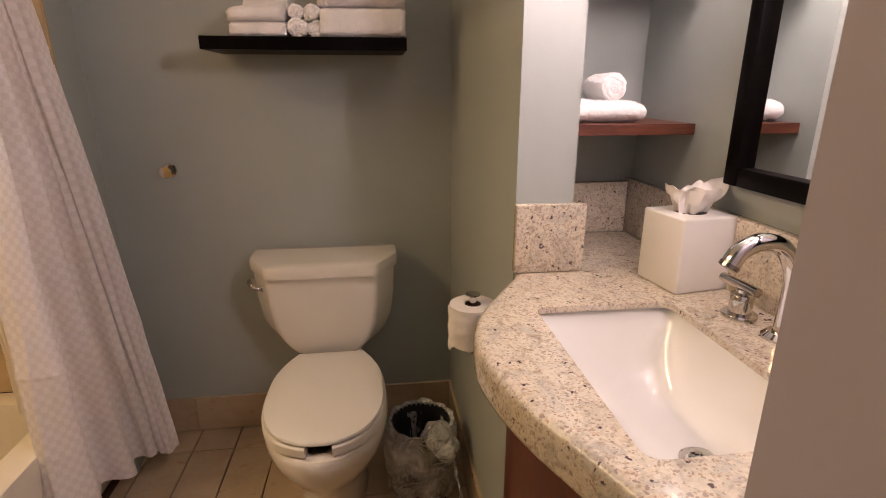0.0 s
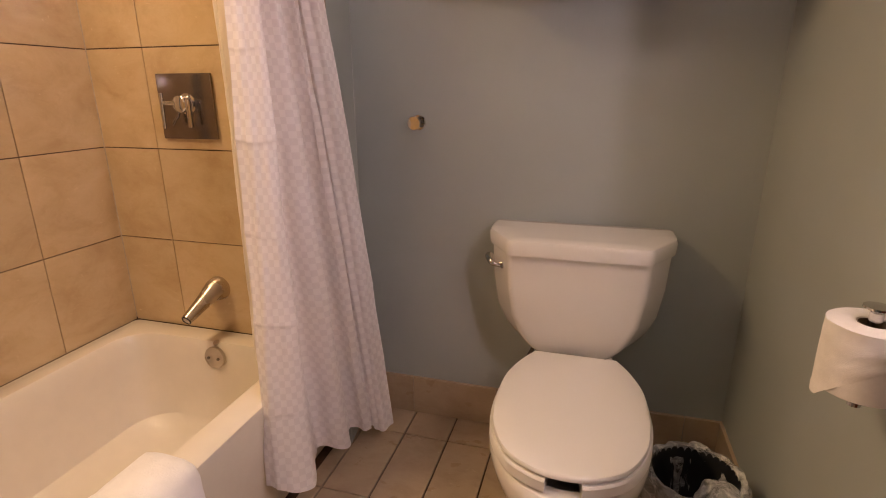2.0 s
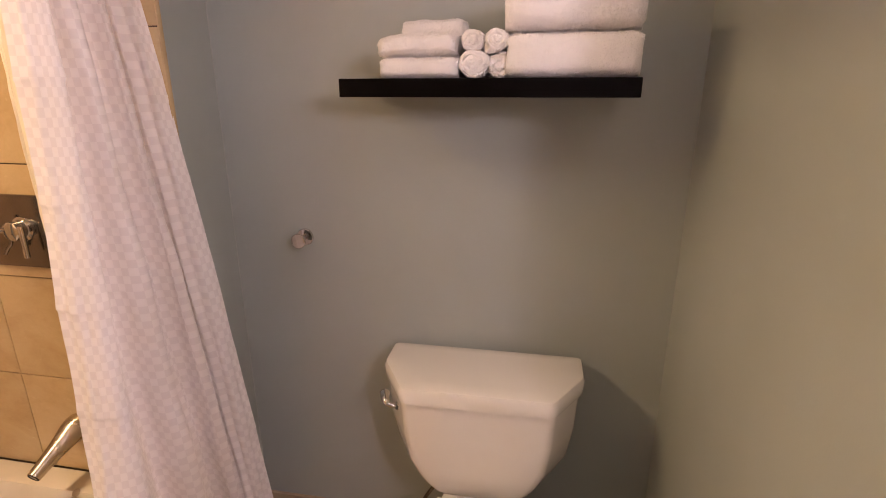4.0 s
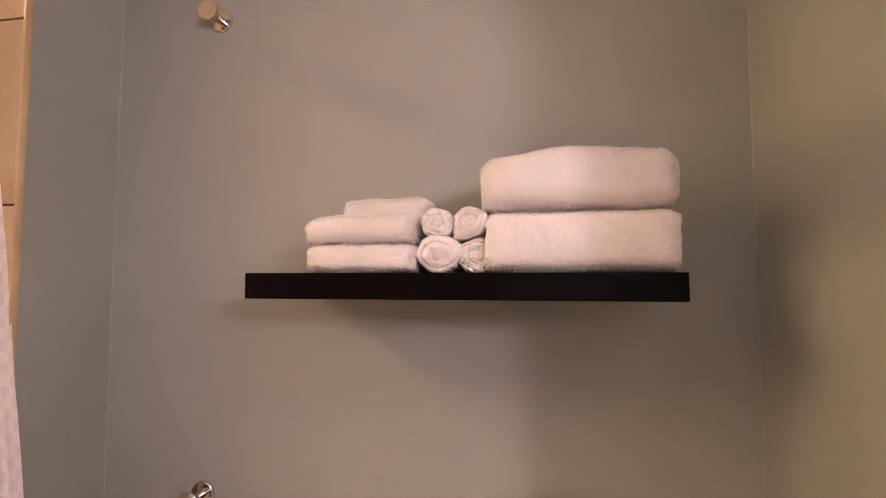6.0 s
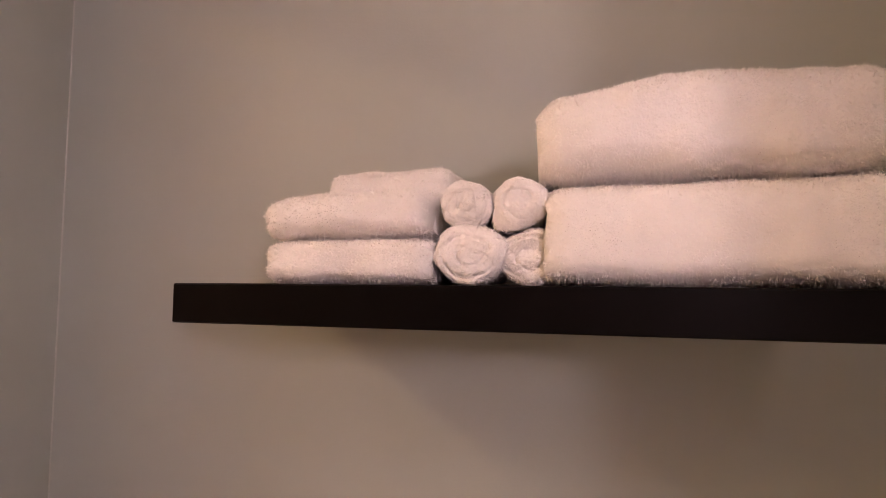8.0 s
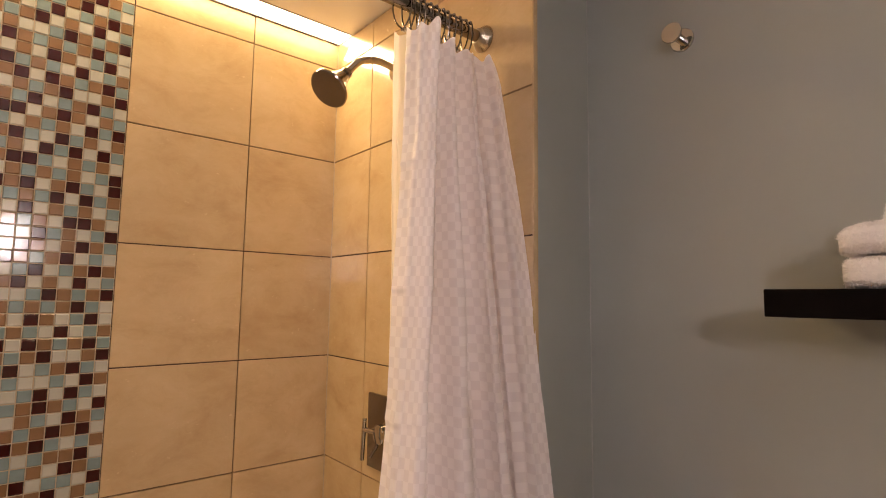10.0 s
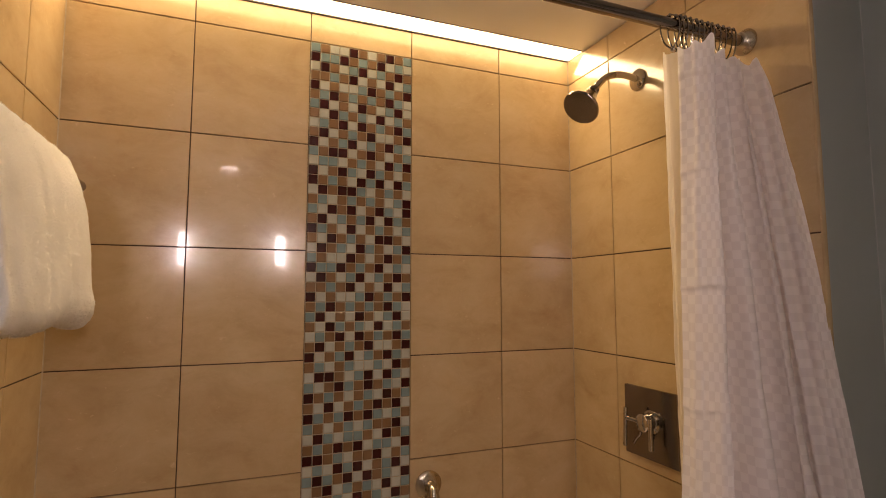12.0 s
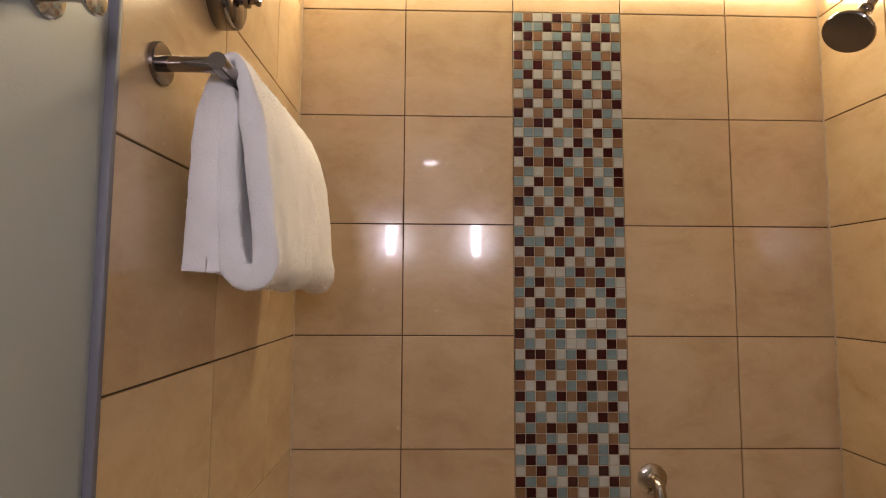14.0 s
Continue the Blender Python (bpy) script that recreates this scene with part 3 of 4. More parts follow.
def hanging(top, bottom, z_top, z_bottom, columns, rows, power, crease, seed, pleats=0.0):
    """Cloth lofted from its gathered top line to its spread bottom line, with ironed fold lines."""
    t_line, b_line = spline([(*p, 0) for p in top], columns), spline([(*p, 0) for p in bottom], columns)
    bm = bmesh.new()
    uv = bm.loops.layers.uv.new("UVMap")
    run = [0.0]
    for a, b in zip(b_line, b_line[1:]):
        run.append(run[-1] + (b - a).length * 1.05)
    grid = []
    n = len(t_line)
    for j in range(rows + 1):
        g = j / rows
        row = []
        for i in range(n):
            s = i / (n - 1)
            zt = z_top(s)
            z = zt + (z_bottom(s) - zt) * g
            p = t_line[i].lerp(b_line[i], g ** (power[0] + (power[1] - power[0]) * s))
            d = (t_line[min(i + 1, n - 1)].lerp(b_line[min(i + 1, n - 1)], g) - t_line[max(i - 1, 0)].lerp(b_line[max(i - 1, 0)], g)).normalized()
            out = Vector((d.y, -d.x, 0))
            k = 0.004 * noise.noise((s * 22 + seed, z * 1.6, 0.3)) + 0.009 * g * noise.noise((s * 9 + seed, z * 2.4, 4.0))
            k += 0.003 * noise.noise((s * 40, z * 7, seed))
            pleat = math.sin(2 * math.pi * (7.5 * s + 0.5 * noise.noise((s * 6, 0.3, seed)) + 0.08 * noise.noise((s * 5, z * 1.5, seed))))
            k += pleats * min(1, max(0.12, s * 5 - 1.3)) * min(1, (1 - s) * 6) * (pleat - 0.35 * pleat * abs(pleat)) * (0.7 + 0.5 * noise.noise((s * 3, z * 0.8, seed + 2)))
            for c in CREASES:
                up = z + 0.004 * math.sin(s * 23 + c * 5) - c
                if -0.004 < up < 0.045:
                    k += crease * (max(0.0, 1 - up / 0.045) ** 1.6 if up > 0 else 1 + up / 0.004) * (1.0 if s < 0.4 else 0.45 if round(c * 50) % 2 else 0.15)
            cell = (z - 0.13) / 0.23
            k += crease * 1.3 * (abs((cell % 2) - 1) - 0.5)
            q = p + out * k
            row.append((bm.verts.new((q.x, q.y, z)), run[i], z))
        grid.append(row)
    for a, b in zip(grid, grid[1:]):
        for i in range(n - 1):
            quad = (a[i], a[i + 1], b[i + 1], b[i])
            f = bm.faces.new([q[0] for q in quad])
            for loop, q in zip(f.loops, quad):
                loop[uv].uv = (q[1], q[2])
    return bm


top = [(0.70, -0.468), (0.74, -0.455), (0.752, -0.43), (0.668, -0.41), (0.728, -0.38), (0.675, -0.35), (0.724, -0.325), (0.69, -0.30), (0.72, -0.277), (0.712, -0.258)]
low = [(0.762, -0.617), (0.81, -0.628), (0.876, -0.575), (0.806, -0.44), (0.888, -0.405), (0.84, -0.295), (0.90, -0.312), (0.912, -0.268), (0.945, -0.27), (0.97, -0.225)]
curtain = thing("shower_curtain", "white checked damask shower curtain gathered beside the tub", "shower curtain")
bm = hanging(top, low, lambda s: 1.97 - 0.012 * math.sin(s * 11 * math.pi) ** 2 + 0.012 * max(0, 1 - abs(s - 0.2) / 0.1), lambda s: 0.14 - 0.045 * s + 0.006 * math.sin(s * 20), 16, 430, (1.4, 0.7), 0.003, 0.0, 0.014)
cloth = part("cloth", bm, CLOTH, curtain)
liner_top = [(0.664, -0.474), (0.66, -0.455), (0.69, -0.43), (0.655, -0.39), (0.685, -0.34), (0.66, -0.28)]
liner_low = [(0.662, -0.45), (0.635, -0.44), (0.655, -0.41), (0.62, -0.395), (0.65, -0.37), (0.62, -0.35)]
bm = hanging(liner_top, liner_low, lambda s: 1.975, lambda s: 0.4 + 0.02 * s, 8, 60, (1.0, 1.0), 0.002, 7.0)
part("liner", bm, LINER, curtain, "cream plain vinyl liner")

# ---- towel wall ----
rail = thing("towel_bar", "round chrome towel bar on the tiled end wall", "towel bar", at=(0.735, T, 1.699))
# chrome in the darker metal, its dim reflections held in the colour
for x in (0, -0.60):
    part("rose", lathe(bmesh.new(), (x, 0.0005, 0), (0, 1, 0), [(0.029, 0), (0.029, 0.005), (0.027, 0.007), (0.013, 0.0075)], 28), STEEL, rail)
    part("post", tube(bmesh.new(), [(x, 0.006, 0), (x, 0.082, 0)], 0.0105, 18), STEEL, rail)
part("bar", tube(bmesh.new(), [(0.013, 0.082, 0), (-0.613, 0.082, 0)], 0.0125, 20), STEEL, rail)

box_line = thing("clothesline_reel", "round chrome retractable clothesline case on the tile", "clothesline", at=(0.565, T, 1.885))
# same darkened metal in place of the chrome's dark reflections
part("case", lathe(bmesh.new(), (0, 0.0005, 0), (0, 1, 0), [(0.046, 0), (0.047, 0.003), (0.047, 0.026), (0.045, 0.033), (0.038, 0.038), (0.0, 0.04)], 32), STEEL, box_line)
part("pull_knob", lathe(bmesh.new(), (0.0, 0.038, 0.0), (0, 1, 0), [(0.006, 0), (0.006, 0.008), (0.011, 0.01), (0.011, 0.018), (0.005, 0.02), (0.005, 0.028), (0.008, 0.03), (0.008, 0.036), (0.002, 0.038)], 16), STEEL, box_line)


def robe_hook(at, turn, label):
    h = thing("robe_hook", label, "robe hook", "round robe hooks", at)
    part("rose", lathe(bmesh.new(), (0, -0.0005, 0), (0, -1, 0), [(0.024, 0), (0.024, 0.004), (0.022, 0.006), (0.009, 0.0065)], 28), CHROME, h)
    part("stem", tube(bmesh.new(), [(0, -0.005, 0), (0, -0.046, 0)], 0.0085, 16), CHROME, h)
    part("knob", lathe(bmesh.new(), (0, -0.044, 0), (0, -1, 0), [(0.012, 0), (0.0205, 0.001), (0.0205, 0.0045), (0.0195, 0.0055), (0, 0.006)], 28), CHROME, h)
    h.rotation_euler = (0, 0, radians(turn))


robe_hook((1.0, 0, 1.053), 0, "chrome round robe hook low on the painted wall")
robe_hook((1.010, 0, 1.984), 0, "chrome round robe hook high on the painted wall")
robe_hook((0.932, T - 0.008, 1.682), 180, "chrome round robe hook beside the tiled end wall")


def fuzz(bm, count, length, width=0.0006, seed=1):
    """Stray loops of pile standing on the surface."""
    rng = random.Random(seed)
    faces = bm.faces[:]
    bm.normal_update()
    total, sums = 0.0, []
    for f in faces:
        total += f.calc_area()
        sums.append(total)
    import_at = 0
    marks = sorted(rng.random() * total for _ in range(count))
    todo = []
    for m in marks:
        while sums[import_at] < m and import_at < len(faces) - 1:
            import_at += 1
        f = faces[import_at]
        vs = f.verts
        a, b = rng.random(), rng.random()
        p = vs[0].co * (1 - a) * (1 - b) + vs[1].co * a * (1 - b) + vs[2].co * a * b + (vs[3].co if len(vs) > 3 else vs[2].co) * (1 - a) * b
        nrm = Vector(f.normal)
        lean = Vector((rng.uniform(-1, 1), rng.uniform(-1, 1), rng.uniform(-1, 0.6))) * 0.75
        d = (nrm + lean).normalized() * length * rng.uniform(0.5, 1.3)
        side = d.cross(Vector((rng.uniform(-1, 1), rng.uniform(-1, 1), rng.uniform(-1, 1)))).normalized() * width
        todo.append((p - side - nrm * 0.0004, p + side - nrm * 0.0004, p + d + side * 0.4))
    for tri in todo:
        bm.faces.new([bm.verts.new(q) for q in tri]).material_index = 1


def rough_up(bm, amount, freq, seed):
    bm.normal_update()
    moves = [v.normal * amount * (noise.noise(v.co * freq + Vector((seed, 0, 0))) + 0.4 * noise.noise(v.co * freq * 3 + Vector((0, seed, 0)))) for v in bm.verts]
    for v, m in zip(bm.verts, moves):
        v.co += m


def folded_bm(x0, x1, y0, y1, z0, z1, dome=0.0, exponent=3.6, lean=0.0, soft=0.16, nx=120, nr=150):
    """A folded towel: full rounded fold in front, squashed where it lies on what is under it."""
    rings = []
    for i in range(nx + 1):
        u = i / nx
        e = min(u, 1 - u)
        k = 1 - soft * (1 - min(1, e / 0.09)) ** 2.2
        ring = []
        for j in range(nr):
            a = 2 * math.pi * j / nr
            c, s = math.cos(a), math.sin(a)
            y = math.copysign(abs(c) ** (2 / exponent), c)
            z = math.copysign(abs(s) ** (2 / exponent), s)
            top_z = z1 + dome * math.sin(math.pi * u) + lean * (u - 0.5)
            if z < 0:
                zz = (z0 + top_z) / 2 + z * (top_z - z0) / 2 * (1 - (1 - k) * 0.35)
            else:
                zz = (z0 + top_z) / 2 + z * (top_z - z0) / 2 * k
            ring.append((x0 + (x1 - x0) * u, (y0 + y1) / 2 + y * (y1 - y0) / 2 * (0.5 + 0.5 * k), zz))
        rings.append(ring)
    return loft(bmesh.new(), rings)


def folded_towel(name, label, group, dims, dome=0.0, lean=0.0, fluff=9000, seed=1, length=0.0032, exponent=3.6, puff=0.0028, grooves=(), soft=0.16):
    bm = folded_bm(*dims, dome, exponent, lean, soft)
    z0 = dims[4]
    x0, x1 = dims[0], dims[1]
    for v in bm.verts:
        end = max(0.0, 1 - min(v.co.x - x0, x1 - v.co.x) / 0.012)
        for g in grooves:
            gz = z0 + (dims[5] - z0) * g
            d = max(0.0, 1 - abs(v.co.z - gz) / 0.006)
            if end > 0:
                v.co.x += (0.004 * d * end) * (1 if v.co.x < (x0 + x1) / 2 else -1)
    rough_up(bm, puff, 26, seed)
    rough_up(bm, 0.0007, 210, seed)
    for v in bm.verts:
        v.co.z = max(v.co.z, z0)
    fuzz(bm, fluff, length, seed=seed)
    return tagged(finish(name, bm, TERRY, angle=70), label, "towel", group)


def rolled_towel(label, group, x, z, r, y0, y1, start, seed, squash=1.0, tail=0.0):
    """A wash cloth rolled up, its coil showing at the end."""
    n, turns = 84, 2.4
    bm = bmesh.new()
    rings = []

    def ring(q, y, groove):
        out = []
        for k in range(n):
            a = 2 * math.pi * k / n
            phase = (q * turns * (1 + 0.25 * noise.noise((math.cos(a), math.sin(a), seed + 4))) - (a - start) / (2 * math.pi)) % 1.0
            dent = groove * math.exp(-((phase - 0.5) / 0.12) ** 2) * min(1, q * 4)
            lip = tail * max(0.0, 1 - abs(((a - start + 0.6) % (2 * math.pi)) - 0.6) / 0.6) * (q > 0.9)
            w = q * r * (1 + 0.13 * noise.noise((math.cos(a) * 1.2, math.sin(a) * 1.2, seed * 1.7))) + lip
            out.append((x + w * math.cos(a), y + dent + 0.004 * noise.noise((math.cos(a) * q * 2, math.sin(a) * q * 2, seed + 9)), z + w * math.sin(a) * squash))
        return out

    for k in range(26):
        q = 0.02 + 0.9 * k / 25
        rings.append(ring(q, y0 + 0.003 + 0.004 * (k / 25) ** 6, 0.0028))
    rings.append(ring(0.97, y0 + 0.009, 0.003))
    for k in range(31):
        rings.append(ring(1.0, y0 + 0.014 + (y1 - y0 - 0.024) * k / 30, 0))
    rings.append(ring(0.9, y1 - 0.002, 0))
    rings.append(ring(0.5, y1, 0))
    loft(bm, rings)
    rough_up(bm, 0.0018, 55, seed)
    rough_up(bm, 0.0008, 230, seed)
    fuzz(bm, 16000, 0.0048, 0.0008, seed=seed)
    return tagged(finish("washcloth_roll", bm, TERRY, angle=70), label, "washcloth", group)


# the hanging towel: over the bar, down in front and turned up inside
line = spline([(0, -1.676, 1.418), (0, -1.671, 1.55), (0, -1.662, 1.66), (0, -1.655, 1.71), (0, -1.643, 1.7265), (0, -1.629, 1.712), (0, -1.610, 1.63), (0, -1.594, 1.50), (0, -1.588, 1.432), (0, -1.604, 1.41), (0, -1.633, 1.428), (0, -1.643, 1.52), (0, -1.648, 1.6), (0, -1.648, 1.68)], 6)
rings = []
for k in range(141):
    u = k / 140
    x = 0.705 - 0.445 * u
    near = min(u, 1 - u) / 0.018
    thin = 1.0 if near >= 1 else 0.45 + 0.55 * (1 - (1 - near) ** 2) ** 0.5
    one, two = [], []
    for i, p in enumerate(line):
        d = (line[min(i + 1, len(line) - 1)] - line[max(i - 1, 0)]).normalized()
        nrm = Vector((0, -d.z, d.y))
        h = (0.0075 + ((0.0265 if i < 20 else 0.017) - 0.0075) * min(1, max(0, 1.728 - p.z) / 0.09)) * thin
        low = max(0.0, 1.74 - p.z)
        sway = Vector((0.004 * noise.noise((p.y * 30, p.z * 12, 2)), low * (0.012 * noise.noise((u * 5, p.z * 2, 3.0)) + 0.008 * math.sin(u * 44 + 2 * noise.noise((u * 4, 0, 0)))), 0.016 * noise.noise((u * 3, 1, 0.5)) * min(1, low * 4)))
        one.append(p + nrm * h + Vector((x, 0, 0)) + sway)
        two.append(p - nrm * h + Vector((x, 0, 0)) + sway)
    rings.append(one + two[::-1])
bm = loft(bmesh.new(), rings)
bmesh.ops.subdivide_edges(bm, edges=[e for e in bm.edges if e.calc_length() > 0.009], cuts=2, use_grid_fill=True)
rough_up(bm, 0.0025, 22, 5)
rough_up(bm, 0.0007, 190, 6)
fuzz(bm, 30000, 0.003, 0.0006, seed=8)
tagged(finish("bath_towel", bm, TERRY, angle=70), "white terry bath towel folded over the towel bar", "towel")

# bath mat laid over the tub's edge
bm = bmesh.new()
path = spline([(0.655, 0, 0.372), (0.664, 0, 0.38), (0.68, 0, 0.386), (0.73, 0, 0.394), (0.775, 0, 0.384), (0.789, 0, 0.33), (0.79, 0, 0.2)], 6)
rings = []
for k in range(31):
    u = k / 30
    e = (1 - (1 - min(1, min(u, 1 - u) / 0.06)) ** 2) ** 0.5
    up, dn = [], []
    for i, p in enumerate(path):
        d = (path[min(i + 1, len(path) - 1)] - path[max(i - 1, 0)]).normalized()
        nrm = Vector((-d.z, 0, d.x))
        y = -0.853 - 0.5 * u - 0.035 * (i / len(path) - 0.5)
        h = 0.006 + 0.02 * e
        up.append((p + nrm * h) + Vector((0, y, 0)))
        dn.append((p - nrm * 0.002) + Vector((0, y, 0)))
    rings.append(up + dn[::-1])
loft(bm, rings)
for v in bm.verts:
    inner = max(0.0, 1 - abs(v.co.y + 0.975 + 0.02 * noise.noise((v.co.x * 9, 0, 2))) / 0.014)
    if v.co.z > 0.39:
        v.co.z -= 0.008 * inner
rough_up(bm, 0.003, 24, 11)
fuzz(bm, 9000, 0.003, seed=21)
tagged(finish("bath_mat", bm, TERRY, angle=70), "white terry bath mat folded over the tub edge", "bath mat")

# ---- toilet ----
TX = 1.517
BX = 0.013
toilet = thing("toilet", "white two-piece toilet with closed lid against the painted wall", "toilet", at=(TX, 0, 0))


def hexagon(w, yb, yf, chamfer, deep, soft=0.012):
    """Half-octagon outline of the tank, round at its corners."""
    pts = [(-w, yb), (-w, yf + deep), (-(w - chamfer), yf), (w - chamfer, yf), (w, yf + deep), (w, yb)]
    out = []
    for i, p in enumerate(pts):
        a, c = pts[i - 1], pts[(i + 1) % len(pts)]
        p, a, c = Vector(p), Vector(a), Vector(c)
        r = soft
        s, e = p + (a - p).normalized() * r, p + (c - p).normalized() * r
        for k in range(6):
            t = k / 5
            out.append(tuple(s * (1 - t) ** 2 + p * 2 * t * (1 - t) + e * t * t))
    return out


bm = bmesh.new()
loft(bm, [[(x, y, z) for x, y in hexagon(w, -0.03, yf, 0.064, 0.105, 0.014)] for z, w, yf in
          ((0.411, 0.15, -0.186), (0.4135, 0.161, -0.196), (0.423, 0.173, -0.201), (0.447, 0.194, -0.206), (0.475, 0.211, -0.211), (0.53, 0.231, -0.224), (0.62, 0.242, -0.238), (0.722, 0.246, -0.247))])
tank = part("tank", bm, CHINA, toilet)
bm = bmesh.new()
rings = [[(x, y, z) for x, y in hexagon(w, -0.026 - k, yf, 0.074, 0.125, 0.016)] for z, w, yf, k in
          ((0.7205, 0.252, -0.256, 0), (0.722, 0.2555, -0.2595, 0), (0.728, 0.257, -0.2605, 0), (0.755, 0.258, -0.261, 0), (0.763, 0.254, -0.257, 0.003), (0.7665, 0.245, -0.246, 0.01))]
loft(bm, rings + shrink(rings[-1], (0, -0.13)))
part("tank_lid", bm, CHINA, toilet)
flush = spline([(-0.212, -0.194, 0.672), (-0.226, -0.199, 0.674), (-0.238, -0.195, 0.68), (-0.247, -0.178, 0.686), (-0.25, -0.163, 0.689)], 5)
bm = tube(bmesh.new(), flush, [0.0065] * 6 + [0.007 + 0.0006 * k for k in range(12)] + [0.0135, 0.011, 0.006])
lever = part("flush_lever", bm, CHROME, toilet, "chrome flush lever")
part("boss", lathe(bmesh.new(), (-0.198, -0.192, 0.674), (-0.72, -0.68, 0), [(0.013, -0.02), (0.013, 0.008), (0.009, 0.016)], 18), CHROME, lever)


def egg(w, front, back, cy, n=48, square=2.6):
    out = []
    for i in range(n):
        a = 2 * math.pi * i / n
        c, s = math.cos(a), math.sin(a)
        if s <= 0:
            out.append((w * c, cy + (cy - front) * s))
        else:
            out.append((w * math.copysign(abs(c) ** (2 / square), c), cy + (back - cy) * abs(s) ** (2 / square)))
    return out


bm = bmesh.new()
prof = [(0.0, 0.112, -0.56, -0.1, -0.36), (0.02, 0.108, -0.555, -0.1, -0.36), (0.1, 0.104, -0.56, -0.11, -0.37), (0.17, 0.118, -0.61, -0.12, -0.39), (0.24, 0.156, -0.69, -0.13, -0.44),
        (0.3, 0.18, -0.732, -0.15, -0.46), (0.345, 0.188, -0.75, -0.16, -0.47), (0.374, 0.188, -0.752, -0.165, -0.475), (0.384, 0.184, -0.745, -0.17, -0.475), (0.388, 0.174, -0.73, -0.175, -0.475)]
rings = [[(x, y, z) for x, y in egg(w, f, b, c)] for z, w, f, b, c in prof]
rings += [[(x, y, z) for x, y in egg(w, f, b, -0.48, square=2.2)] for z, w, f, b in ((0.387, 0.15, -0.712, -0.27), (0.37, 0.148, -0.71, -0.27), (0.3, 0.11, -0.63, -0.3), (0.22, 0.06, -0.55, -0.36))]
loft(bm, rings)
box(bm, -0.105, 0.105, -0.2, -0.035, 0.3, 0.412, 0.012)
part("bowl", bm, CHINA, toilet).location.x = BX


def lid_outline(grow=0.0):
    pts = [(-0.112, -0.23), (-0.142, -0.285), (-0.17, -0.365), (-0.179, -0.45), (-0.178, -0.53), (-0.163, -0.61), (-0.122, -0.684), (-0.06, -0.724), (0, -0.734)]
    pts += [(-x, y) for x, y in pts[-2::-1]]
    out = [Vector((p.x, p.y)) for p in spline([(x, y, 0) for x, y in pts], 5)]
    c = Vector((0, -0.47))
    return [p + (p - c).normalized() * grow for p in out]


def plate(bm, outline, z0, z1, soft=0.005):
    c = Vector((0, -0.47))
    rings = []
    for inset, z in ((soft, z0), (0, z0 + soft * 0.8), (0, z1 - soft * 0.8), (soft * 0.4, z1 - soft * 0.25), (soft * 1.4, z1)):
        rings.append([((p - (p - c).normalized() * inset).x, (p - (p - c).normalized() * inset).y, z) for p in outline])
    return loft(bm, rings + shrink(rings[-1], (0, -0.47)))


part("seat_lid", plate(bmesh.new(), lid_outline(-0.002), 0.421, 0.437, 0.006), SEAT, toilet, "closed white plastic lid").location.x = BX
outline = lid_outline(0.004)
bm = bmesh.new()
for side in (-1, 1):
    half = [p for p in outline if p.x * side >= 0.036 or (p.y > -0.3 and p.x * side >= 0.0)]
    half.sort(key=lambda p: -math.atan2(p.y + 0.47, p.x * side))
    half = [Vector((0.036 * side, -0.7375))] + half[::1] if half[0].y < -0.5 else half[::-1]
    c = Vector((0, -0.47))
    ringset = []
    for p in half:
        d = (p - c).normalized()
        q = p - d * 0.052
        soft = 0.004
        ringset.append([(p.x, p.y, 0.394), (p.x, p.y, 0.416), ((p - d * soft).x, (p - d * soft).y, 0.4205), ((q + d * soft).x, (q + d * soft).y, 0.4205), (q.x, q.y, 0.416), (q.x, q.y, 0.39), (p.x - d.x * 0.004, p.y - d.y * 0.004, 0.39)])
    loft(bm, ringset)
part("seat_ring", bm, SEAT, toilet, "white open-front seat").location.x = BX
for x in (-0.07, 0.07):
    part("hinge", box(bmesh.new(), x - 0.02, x + 0.02, -0.238, -0.2, 0.395, 0.419, 0.006), SEAT, toilet)
part("supply_hose", tube(bmesh.new(), spline([(-0.11, -0.06, 0.42), (-0.125, -0.05, 0.34), (-0.17, -0.035, 0.25), (-0.19, -0.02, 0.2)], 5), 0.006), STEEL, toilet)

# ---- wall shelf and its towels ----
SZ = 1.471
shelf = tagged(finish("wall_shelf", box(bmesh.new(), 1.222, 1.816, -0.25, 0.0, 1.4345, SZ, 0.0012, 1), BLACKWOOD), "black lacquered floating shelf above the toilet", "shelf")
folded_towel("bath_towel", "large white terry bath towel folded on the shelf", "folded towels on the shelf", (1.562, 1.815, -0.236, -0.035, SZ + 0.0005, 1.5555), 0.0, 0.002, 40000, 3, length=0.003, exponent=5.6, grooves=(0.33, 0.66))
folded_towel("bath_towel", "large white terry bath towel lying on another", "folded towels on the shelf", (1.555, 1.816, -0.236, -0.075, 1.556, 1.631), 0.015, 0.004, 40000, 4, length=0.003, exponent=3.5, grooves=(0.4,), soft=0.36, puff=0.0045)
folded_towel("hand_towel", "white terry hand towel folded at the stack's bottom", "folded towels on the shelf", (1.303, 1.464, -0.232, -0.05, SZ + 0.0005, 1.5125), 0.0, 0.0, 24000, 5, exponent=4.5, grooves=(0.5,), soft=0.24, puff=0.0035)
folded_towel("hand_towel", "white terry hand towel lying on another", "folded towels on the shelf", (1.298, 1.463, -0.232, -0.05, 1.513, 1.555), 0.003, 0.012, 24000, 6, exponent=3.6, grooves=(0.35, 0.7), soft=0.3, puff=0.004)
folded_towel("hand_towel", "white terry hand towel on top of the stack", "folded towels on the shelf", (1.338, 1.463, -0.165, -0.04, 1.553, 1.588), 0.0, 0.002, 30000, 7, exponent=4.5, soft=0.15, puff=0.004)
grp = "rolled washcloths on the shelf"
